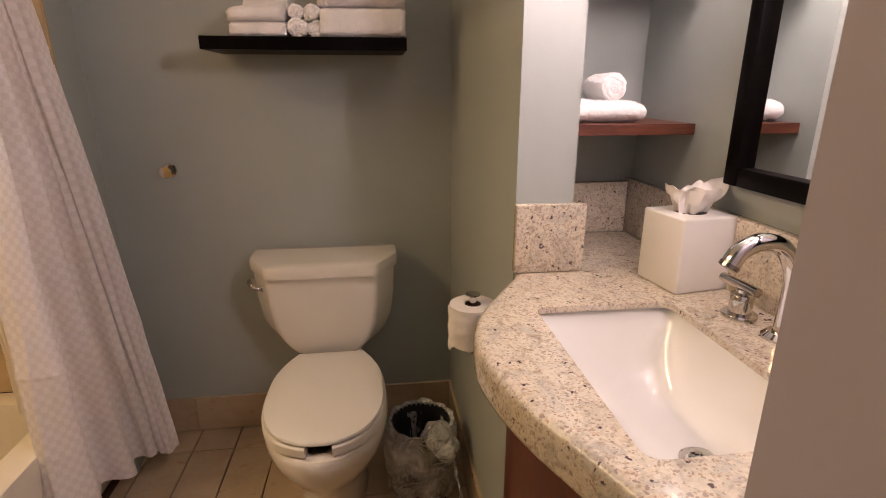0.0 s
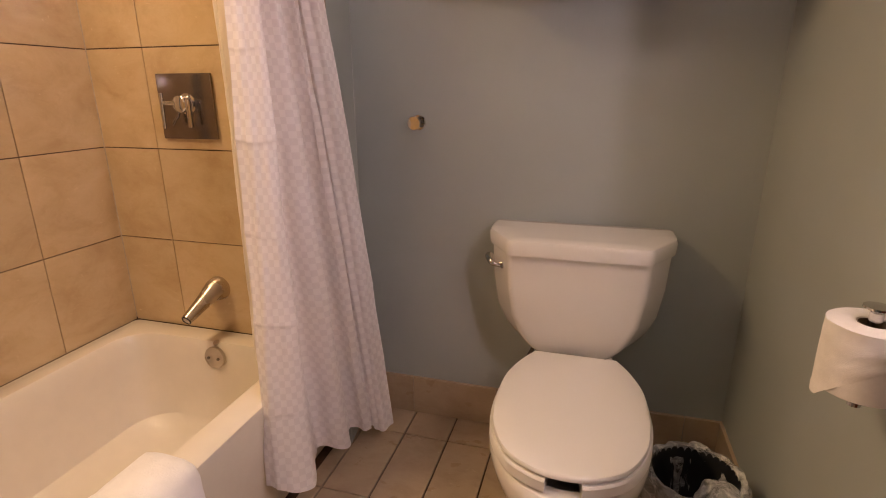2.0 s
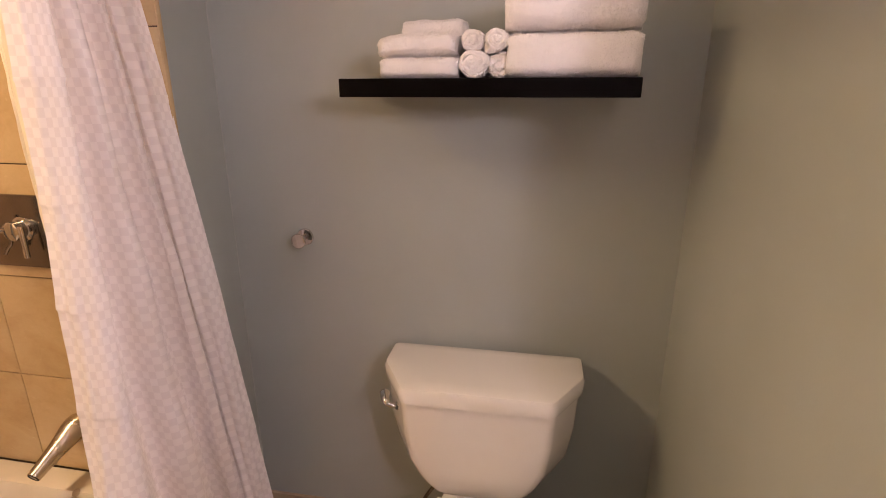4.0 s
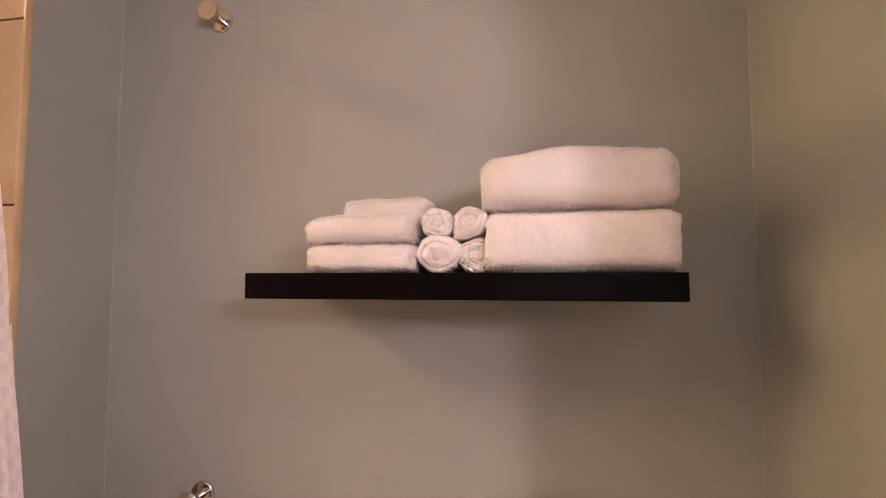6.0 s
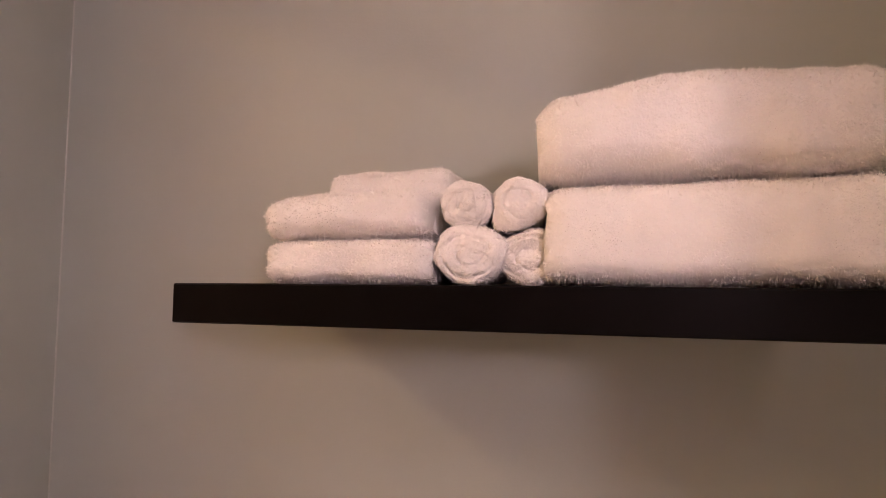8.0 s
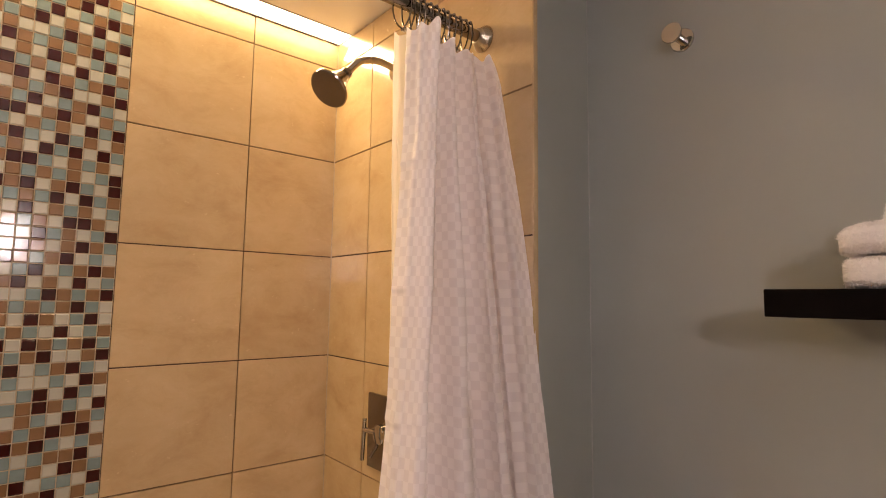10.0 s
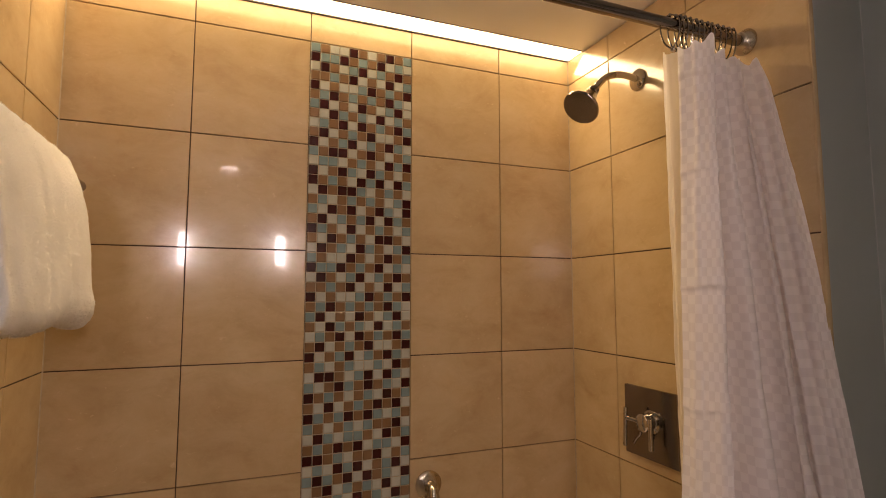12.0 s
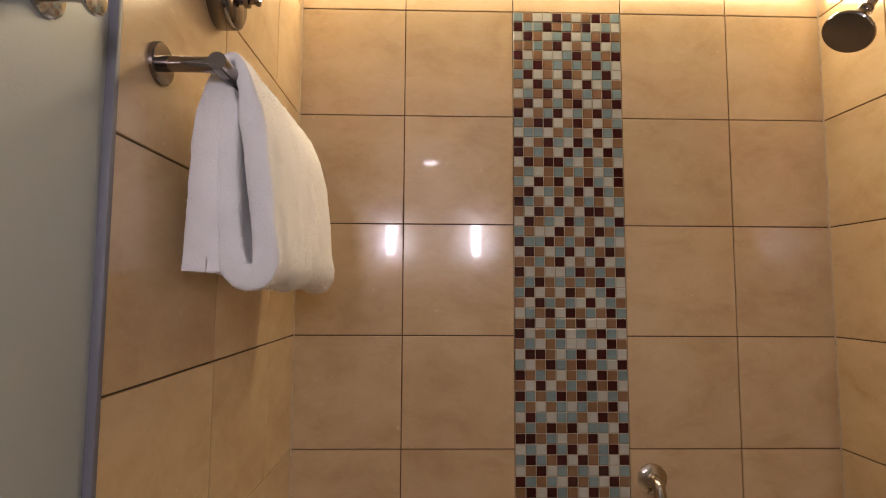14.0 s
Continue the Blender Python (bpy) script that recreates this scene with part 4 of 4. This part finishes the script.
rolled_towel("white washcloth rolled up on the shelf", grp, 1.4955, SZ + 0.0272, 0.0325, -0.226, -0.07, 2.0, 1, 0.83)
rolled_towel("white washcloth rolled up on the shelf", grp, 1.5475, SZ + 0.025, 0.027, -0.22, -0.07, 0.6, 2, 0.92)
rolled_towel("white washcloth rolled up on two others", grp, 1.4935, SZ + 0.071, 0.0238, -0.226, -0.07, 3.4, 3, 0.86)
rolled_towel("white washcloth rolled up with a loose end", grp, 1.541, SZ + 0.0715, 0.0248, -0.226, -0.07, 4.0, 4, 0.88, 0.011)

# ---- paper holder and bin ----
holder = thing("paper_holder", "chrome upright post holder on the painted wall", "toilet paper holder", at=(XR, -0.814, 0.738))
part("rose", lathe(bmesh.new(), (-0.0005, 0, 0), (-1, 0, 0), [(0.025, 0), (0.025, 0.004), (0.022, 0.007), (0.009, 0.008)], 24), CHROME, holder)
part("arm", tube(bmesh.new(), spline([(-0.004, 0, 0), (-0.03, 0, 0), (-0.056, 0, 0), (-0.068, 0, 0.006)], 4), 0.0075), CHROME, holder)
part("post", tube(bmesh.new(), [(-0.068, 0, -0.018), (-0.068, 0, 0.13)], 0.0085), CHROME, holder)
part("post_cap", lathe(bmesh.new(), (-0.068, 0, 0.128), (0, 0, 1), [(0.012, 0), (0.0175, 0.003), (0.0175, 0.006), (0.0, 0.008)], 24), CHROME, holder)
roll = thing("toilet_roll", "white toilet paper roll with its end folded to a point", "toilet paper", at=(XR - 0.068, -0.814, 0.748))
bm = bmesh.new()
rings = []
for z, r in ((0.003, 0.018), (0.0, 0.021), (0.0, 0.052), (0.002, 0.0548), (0.05, 0.0553), (0.098, 0.0548), (0.1, 0.052), (0.1, 0.021), (0.097, 0.0185)):
    rings.append([(r * math.cos(2 * math.pi * i / 48) * (1 + 0.006 * math.sin(i * 0.8)), r * math.sin(2 * math.pi * i / 48), z) for i in range(48)])
loft(bm, rings + [rings[0]], True, False, False)
part("paper", bm, PAPER, roll)
part("core", lathe(bmesh.new(), (0, 0, 0.001), (0, 0, 1), [(0.0185, 0), (0.0185, 0.098), (0.0178, 0.098), (0.0178, 0)], 28, False, False), plain("cardboard", (0.12, 0.08, 0.05), 0.9), roll)
# folded end: a pointed sheet wrapped on the front
bm = bmesh.new()
a0, a1 = radians(178), radians(300)
grid = []
for i in range(25):
    u = i / 24
    a = a0 + (a1 - a0) * u
    lo, hi = -0.012 + 0.112 * max(0, u - 0.12) ** 0.9 * 0.9, 0.1
    grid.append([bm.verts.new(((0.0562 + 0.0012 * math.sin(j * 2 + u * 9) + (0.006 * max(0, 0.25 - u))) * math.cos(a), (0.0562 + 0.0012 * math.sin(j * 2 + u * 9) + 0.006 * max(0, 0.25 - u)) * math.sin(a), lo + (hi - lo) * j / 8)) for j in range(9)])
for a, b in zip(grid, grid[1:]):
    for j in range(8):
        bm.faces.new((a[j], b[j], b[j + 1], a[j + 1]))
part("folded_end", bm, PAPER, roll, "pointed folded paper end")

bin_ = thing("waste_bin", "small black bin with a crumpled clear plastic bag", "waste bin", at=(1.826, -0.445, 0))
part("bucket", lathe(bmesh.new(), (0, 0, 0), (0, 0, 1), [(0.076, 0), (0.082, 0.004), (0.1, 0.27), (0.103, 0.272), (0.103, 0.279), (0.097, 0.279), (0.094, 0.26), (0.078, 0.01)], 36), RUBBER, bin_)
bm = bmesh.new()
rings = []
PROFILE = ((0.05, 0.03), (0.07, 0.05), (0.082, 0.12), (0.09, 0.22), (0.097, 0.282), (0.104, 0.286), (0.11, 0.272), (0.116, 0.22), (0.117, 0.16), (0.112, 0.1), (0.108, 0.055), (0.112, 0.04))
for step in range(4 * (len(PROFILE) - 1) + 1):
    k, s = step / 4, (step % 4) / 4
    (r0, z0), (r1, z1) = PROFILE[step // 4], PROFILE[min(step // 4 + 1, len(PROFILE) - 1)]
    r, z = r0 + (r1 - r0) * s, z0 + (z1 - z0) * s
    ring = []
    for i in range(120):
        a = 2 * math.pi * i / 120
        w = 0.0 if 3.4 < k < 4.6 else 0.012 * noise.noise((math.cos(a) * 2.4, math.sin(a) * 2.4, k * 0.6)) + 0.011 * abs(noise.noise((math.cos(a) * 5, math.sin(a) * 5, k * 0.8))) + 0.005 * abs(noise.noise((math.cos(a) * 11, math.sin(a) * 11, k * 1.9)))
        if k > 4:
            w = abs(w)
        ring.append(((r + w) * math.cos(a), (r + w) * math.sin(a), z + 0.02 * noise.noise((math.cos(a) * 3, math.sin(a) * 3, k)) * (1 if k > 6 else 0.3)))
    rings.append(ring)
loft(bm, rings, True, True, False)
part("bag", bm, BAG, bin_, "clear crumpled plastic bag")
bm = bmesh.new()
bmesh.ops.create_icosphere(bm, subdivisions=5, radius=0.072)
for v in bm.verts:
    k = 1 + 0.4 * noise.noise(v.co * 16) + 0.09 * noise.noise(v.co * 40)
    v.co = Vector((v.co.x * 0.8, v.co.y * 0.95, v.co.z * 0.7)) * k + Vector((0.058, -0.07, 0.245))
part("bag_knot", bm, BUNCH, bin_, "bunched plastic of the bag")
bm = bmesh.new()
grid = []
for i in range(21):
    u = i / 20
    c = Vector((0.09, -0.09, 0.22)).lerp(Vector((0.128, -0.16, 0.03)), u)
    grid.append([bm.verts.new(c + Vector((0.012 * noise.noise((u * 5, j, 3)) - 0.01 * abs(j / 8 - 0.5), (j / 8 - 0.5) * (0.03 + 0.06 * u), 0.01 * noise.noise((u * 6, j * 0.7, 1))))) for j in range(9)])
for a, b in zip(grid, grid[1:]):
    for j in range(8):
        bm.faces.new((a[j], b[j], b[j + 1], a[j + 1]))
part("bag_tail", bm, BUNCH, bin_, "loose tail of the bag")

# ---- vanity ----
CT = 0.957
front = spline([(1.992, -0.907, 0), (1.978, -0.94, 0), (1.925, -1.02, 0), (1.868, -1.125, 0), (1.849, -1.22, 0), (1.858, -1.31, 0), (1.882, -1.395, 0), (1.915, -1.475, 0), (1.95, -1.56, 0), (1.975, -1.63, 0), (2.0, -1.706, 0)], 6)
edge = [Vector((p.x, p.y)) for p in front] + [Vector(p) for p in ((2.388, -1.706), (2.388, -0.632), (2.114, -0.632), (2.114, -0.907))]


def inset_loop(loop, d, only):
    out = []
    for i, p in enumerate(loop):
        if i >= only:
            out.append(p)
            continue
        a, b = loop[max(i - 1, 0)], loop[min(i + 1, only - 1)]
        t = (b - a).normalized()
        out.append(p + Vector((-t.y, t.x)) * d)
    return out


n_front = len(front)
top = thing("vanity_counter", "pale speckled granite bow-front counter with an undermount basin", "counter")
bm = bmesh.new()
hole = [Vector(p) for p in rounded(1.978, 2.231, -1.500, -1.1, 0.022, 5)]
loops = []
for d, z in ((0.016, CT), (0.007, CT - 0.003), (0.002, CT - 0.009), (0, CT - 0.018), (0, CT - 0.05), (0.002, CT - 0.058), (0.007, CT - 0.064), (0.016, CT - 0.067)):
    loops.append([bm.verts.new((p.x, p.y, z)) for p in inset_loop(edge, d, n_front)])
for a, b in zip(loops, loops[1:]):
    for i in range(len(a)):
        j = (i + 1) % len(a)
        bm.faces.new((a[i], a[j], b[j], b[i]))
hole_rows = [[bm.verts.new((p.x, p.y, z)) for p in hole] for z in (CT, CT - 0.012)]
for i in range(len(hole)):
    j = (i + 1) % len(hole)
    bm.faces.new((hole_rows[0][i], hole_rows[0][j], hole_rows[1][j], hole_rows[1][i]))
ends = [e for lp in (loops[0], hole_rows[0]) for i in range(len(lp)) for e in [bm.edges.get((lp[i], lp[(i + 1) % len(lp)]))]]
bmesh.ops.triangle_fill(bm, edges=ends, use_beauty=True, use_dissolve=False)
part("slab", bm, GRANITE, top)
part("upstand", box(bmesh.new(), 1.987, 2.135, -0.926, -0.9055, CT + 0.001, 1.103, 0.003), GRANITE, top, "granite upstand on the wall end")
part("backsplash", box(bmesh.new(), 2.114, 2.368, -0.632, -0.6105, CT + 0.001, 1.092, 0.002), GRANITE, top)
part("backsplash", box(bmesh.new(), 2.369, 2.3895, -1.706, -0.6105, CT + 0.001, 1.1, 0.002), GRANITE, top)

bm = bmesh.new()
NX, NY = 34, 46
grid = []
for i in range(NX + 1):
    u = i / NX
    row = []
    for j in range(NY + 1):
        v = j / NY
        fu = (1 - (1 - min(1, u / 0.62)) ** 1.9) if u < 0.62 else (1 - max(0, (u - 0.66) / 0.34) ** 3.2)
        e = min(v, 1 - v)
        fv = 1 - (1 - min(1, e / 0.36)) ** 2.6
        row.append(bm.verts.new((1.966 + 0.277 * u, -1.512 + 0.424 * v, 0.9445 - 0.143 * max(0, fu) * fv)))
    grid.append(row)
for a, b in zip(grid, grid[1:]):
    for j in range(NY):
        bm.faces.new((a[j], b[j], b[j + 1], a[j + 1]))
sink = thing("basin", "white rectangular china basin under the granite", "sink")
part("bowl", bm, plain("basin_china", (0.88, 0.86, 0.82), 0.1, wear=0.01, coat=0.4), sink)
DR = (2.168, -1.335, 0.803)
drain = part("drain", lathe(bmesh.new(), DR, (0, 0, 1), [(0.03, -0.006), (0.031, 0.001), (0.027, 0.004), (0.022, 0.003), (0.021, -0.004)], 28, False, True), CHROME, sink, "chrome pop-up drain")
part("stopper", lathe(bmesh.new(), DR, (0, 0, 1), [(0.018, 0.003), (0.019, 0.009), (0.016, 0.012), (0, 0.014)], 24), CHROME, drain)

cab = thing("vanity_cabinet", "dark cherry veneered bow-front vanity cabinet", "cabinet")
loop = inset_loop([Vector((p.x, p.y)) for p in front], 0.06, n_front)
loop = [Vector((2.02, -0.9285))] + [p for p in loop if -1.70 < p.y < -0.94] + [Vector(p) for p in ((2.04, -1.705), (2.385, -1.705), (2.385, -0.9285))]
bm = bmesh.new()
loft(bm, [[(p.x, p.y, z) for p in loop] for z in (0.1, 0.888)], True, True, False)
body = part("body", bm, CABINET, cab)
kick = [p + Vector((0.05, 0)) if p.x < 2.2 else p for p in loop]
part("toe_kick", loft(bmesh.new(), [[(p.x, p.y, z) for p in kick] for z in (0.0, 0.1)]), RUBBER, cab)

faucet = thing("faucet", "chrome gooseneck basin faucet on the granite", "faucet", at=(2.322, -1.262, CT))
part("base", lathe(bmesh.new(), (0, 0, 0), (0, 0, 1), [(0.027, 0), (0.027, 0.004), (0.022, 0.009), (0.019, 0.012)], 28), CHROME, faucet)
arc = spline([(0, 0, 0.008), (0.003, 0, 0.06), (0, 0, 0.108), (-0.022, 0.002, 0.146), (-0.055, 0.004, 0.157), (-0.086, 0.006, 0.145), (-0.101, 0.007, 0.122)], 6)
part("spout", tube(bmesh.new(), arc, [0.0125 + 0.002 * i / len(arc) for i in range(len(arc))], 22), CHROME, faucet)
part("aerator", lathe(bmesh.new(), arc[-1], arc[-1] - arc[-3], [(0.0152, -0.003), (0.0152, 0.004), (0.011, 0.006), (0, 0.006)], 20), STEEL, faucet)


def tap_handle(y, turn):
    h = thing("tap_handle", "chrome lever tap handle beside the faucet", "tap handle", "tap handles", (2.312, y, CT))
    part("base", lathe(bmesh.new(), (0, 0, 0), (0, 0, 1), [(0.028, 0), (0.0285, 0.002), (0.0285, 0.006), (0.027, 0.008), (0.0185, 0.009), (0.0185, 0.03), (0.0195, 0.0305), (0.0195, 0.04), (0.018, 0.042), (0.01, 0.043), (0.01, 0.05)], 28), CHROME, h)
    part("lever", tube(bmesh.new(), [(0.003, -0.03, 0.054), (0, 0, 0.055), (-0.005, 0.022, 0.0565), (-0.009, 0.044, 0.058)], [0.0085, 0.0085, 0.008, 0.0075]), CHROME, h)
    h.rotation_euler = (0, 0, radians(turn))


tap_handle(-1.18, 0)
tap_handle(-1.355, 170)

tissue = thing("tissue_box", "white ceramic cube tissue box cover with a tissue standing out", "tissue box", at=(2.306, -1.012, CT))
bm = box(bmesh.new(), -0.059, 0.059, -0.059, 0.059, 0.0005, 0.145, 0.004, 3)
part("cover", bm, CERAMIC, tissue)
# flat dark disc painted as the shade in the cover's hole
part("opening_shade", lathe(bmesh.new(), (0, 0, 0.1435), (0, 0, 1), [(0.03, 0), (0.03, 0.0022)], 24), GAP_SHADE, tissue)
bm = bmesh.new()
grid = []
for i in range(37):
    a = 2 * math.pi * i / 36
    row = []
    for j in range(11):
        g = j / 10
        r = 0.022 + 0.036 * g ** 0.8 + 0.012 * g * math.sin(3 * a + 0.7)
        crumple = 0.009 * noise.noise((math.cos(a) * 3, math.sin(a) * 3, g * 3)) + 0.004 * math.sin(5 * a + 1) * g
        row.append(bm.verts.new((0.014 * g + r * math.cos(a) * 1.02 + crumple, r * math.sin(a) * 0.7 + crumple, 0.135 + 0.068 * g * (1 + 0.16 * math.sin(2 * a + 1) + 0.1 * math.sin(3 * a)) - 0.018 * g * g * abs(math.cos(a)) + crumple)))
    grid.append(row)
for a, b in zip(grid, grid[1:]):
    for j in range(10):
        bm.faces.new((a[j], b[j], b[j + 1], a[j + 1]))
part("tissue", bm, PAPER, tissue, "crumpled white paper tissue")
tissue.rotation_euler = (0, 0, radians(8))

for z, what in ((1.236, "dark red stained wooden niche shelf with towels"), (1.555, "dark red stained wooden upper niche shelf")):
    tagged(finish("niche_shelf", box(bmesh.new(), 2.113, 2.389, -0.862, -0.611, z - 0.003, z + 0.02, 0.001, 1), REDWOOD), what, "shelf", "niche shelves")
NZ = 1.2565
folded_towel("hand_towel", "white terry towel folded on the niche shelf", "towels in the niche", (2.125, 2.295, -0.83, -0.67, NZ, NZ + 0.046), 0.0, -0.006, 7000, 31, exponent=2.6)
rolled_towel("white washcloth rolled up on the niche towel", "towels in the niche", 2.23, NZ + 0.073, 0.0295, -0.80, -0.68, 1.2, 32, 0.95, 0.006)

mirror = thing("wall_mirror", "large wall mirror in a wide black frame above the basin", "mirror", at=(2.39, 0, 0))
Y0, Y1, Z0, Z1, W = -1.66, -1.022, 1.157, 1.585, 0.034
for dims in ((-0.034, -0.0005, Y0, Y0 + W, Z0, Z1), (-0.034, -0.0005, Y1 - W, Y1, Z0, Z1)):
    part("frame_stile", box(bmesh.new(), *dims, 0.003), BLACKWOOD, mirror)
for z in (Z0, Z1 - W):
    part("frame_rail", box(bmesh.new(), -0.032, -0.0005, Y0 + W, Y1 - W, z, z + W, 0.003), BLACKWOOD, mirror)
part("glass", box(bmesh.new(), -0.016, -0.002, Y0 + W, Y1 - W, Z0 + W, Z1 - W), MIRROR, mirror, "silvered mirror glass", smooth=False)

# ---- caulk in the painted corners ----
for name, x, d in (("caulk_right", XR, -1), ("caulk_left", 0.782, 1)):
    bm = loft(bmesh.new(), [[(x, 0, z), (x + d * 0.0018, -0.0004, z), (x + d * 0.0008, -0.001, z), (x + d * 0.0003, -0.0018, z)] for z in (0.15, CEIL)])
    tagged(finish("trim_" + name, bm, plain(name, (0.46, 0.47, 0.45), 0.5)), "thin painted caulk bead in the wall corner", "trim", kind="structure")

# ---- pieces of walls and floor ----
ROWS = [0.366, 0.677, 0.977, 1.276, 1.579, 1.883, 2.189, 2.274]
lay("tile", wall_long, [T, -1.434, -1.130], ROWS, facing_x(-0.008), TILE, gap_v=0.003)
lay("tile", wall_long, [-0.823, -0.518, V], ROWS, facing_x(-0.008), TILE, gap_v=0.003)
lay("tile", wall_long, [-1.130, -0.823], ROWS[-2:], facing_x(-0.008), TILE, gap_v=0.003)
lay("tile", wall_plumbing, [0.0, 0.214, 0.518, 0.822], ROWS, facing_minus_y(V + 0.008), TILE, gap_v=0.003)
lay("tile", wall_towel, [0.0, 0.215, 0.515, 0.823], ROWS, facing_y(T - 0.008), TILE, gap_v=0.003)

for y, d in ((V, -1), (T, 1)):
    bm = loft(bmesh.new(), [[(-0.0005, y, z), (0.0028, y, z), (0.0012, y + d * 0.0012, z), (-0.0005, y + d * 0.0028, z)] for z in (0.375, 2.273)])
    part("caulk_bead", bm, GROUT_LIGHT, wall_long, "beige caulk bead")

# floor: half-width tiles in straight courses
lay("tile", floor, [0.766] + [0.82 + 0.1545 * k for k in range(11)], [-3.3] + [-3.24 + 0.31 * k for k in range(11)] + [-0.001], lambda u, v: Matrix.Translation((u, v, -0.008)), FLOOR_TILE, 0.005)
# skirting of the same tile
lay("skirting_tile", wall_back, [0.785, 0.965, 1.27, 1.575, 1.88, XR], [0.001, 0.149], facing_minus_y(0.0), FLOOR_TILE, 0.002, 0.01)
lay("skirting_tile", wall_fin, [-0.905, -0.61, -0.305, -0.011], [0.001, 0.149], facing_minus_x(XR), FLOOR_TILE, 0.002, 0.01)

# glass mosaic band
part("mosaic_bed", box(bmesh.new(), -0.0079, -0.0008, -1.1295, -0.8235, 0.366, 2.1885), GROUT_LIGHT, wall_long, smooth=False)
PITCH = 0.3065 / 11
count = int((2.188 - 0.37) / PITCH)
# the sheets as laid: D dark brown, A aqua, P pale, T tan
SHEET_A = "ATPPDTPTDTA DAADTATDPAP PDTPADPATDT TTATDPTPDPA DPTPPADTATD TADTATATDAP ADPTPDTPADP TPDATAPDPAT PATDPDTATDA TDPTATDPPTD DPTADPATDAP"
SHEET_B = "ATDDPTDTPTA PAAPTATPDAD DPTDAPDATPT DTATPDADPDA PDTDDAPTATP TAPTATATPAD APDTDPTDAPD TDPATADPDAT DATPDPTATPA TPDTATPDDTP PDTAPDATPAD"
SHEET_C = "TAPTAPPAPDT PDDTPADPDAP APTDATDTAPD DTATPTAPDTA TPDPTATDTDP DATADTDAPAT ATPTAPATTDP PDAPAATPDTA TATDTDPAAPD DDTAPTTDPTA PAPDADPTADP"
SHEET_D = "ADATDPDTAPD PTDPATAPDPA DATAPDTAPDT TDPDATPDTAP"
courses = " ".join((SHEET_A, SHEET_B, SHEET_A, SHEET_C, SHEET_D, SHEET_B, SHEET_A)).split()
kinds = [["DAPT".index(c) for c in course] for course in courses[:count]]
vs, fs, ms = [], [], []
for r in range(count):
    z = 2.188 - PITCH * (r + 0.5)
    for c in range(11):
        y = -1.1298 + PITCH * (c + 0.5)
        me = tile_mesh(PITCH - 0.0024, PITCH - 0.0024, 0.006, 0.0016, MOSAIC[kinds[r][c]])
        m = facing_x(-0.0045)(y, z)
        if 12 <= r < 39:
            ob = new("mosaic_tile", me)
            ob.matrix_world = m
            ob.parent = wall_long
        else:
            base = len(vs)
            vs += [tuple(m @ v.co) for v in me.vertices]
            fs += [tuple(base + i for i in p.vertices) for p in me.polygons]
            ms += [kinds[r][c]] * len(me.polygons)
me = bpy.data.meshes.new("mosaic_rest")
me.from_pydata(vs, [], fs)
for one in MOSAIC:
    me.materials.append(one)
me.polygons.foreach_set("material_index", ms)
rest = tagged(new("mosaic_rest", me), "brown, aqua, pale and tan glass mosaic", kind="stuff")
rest.parent = wall_long
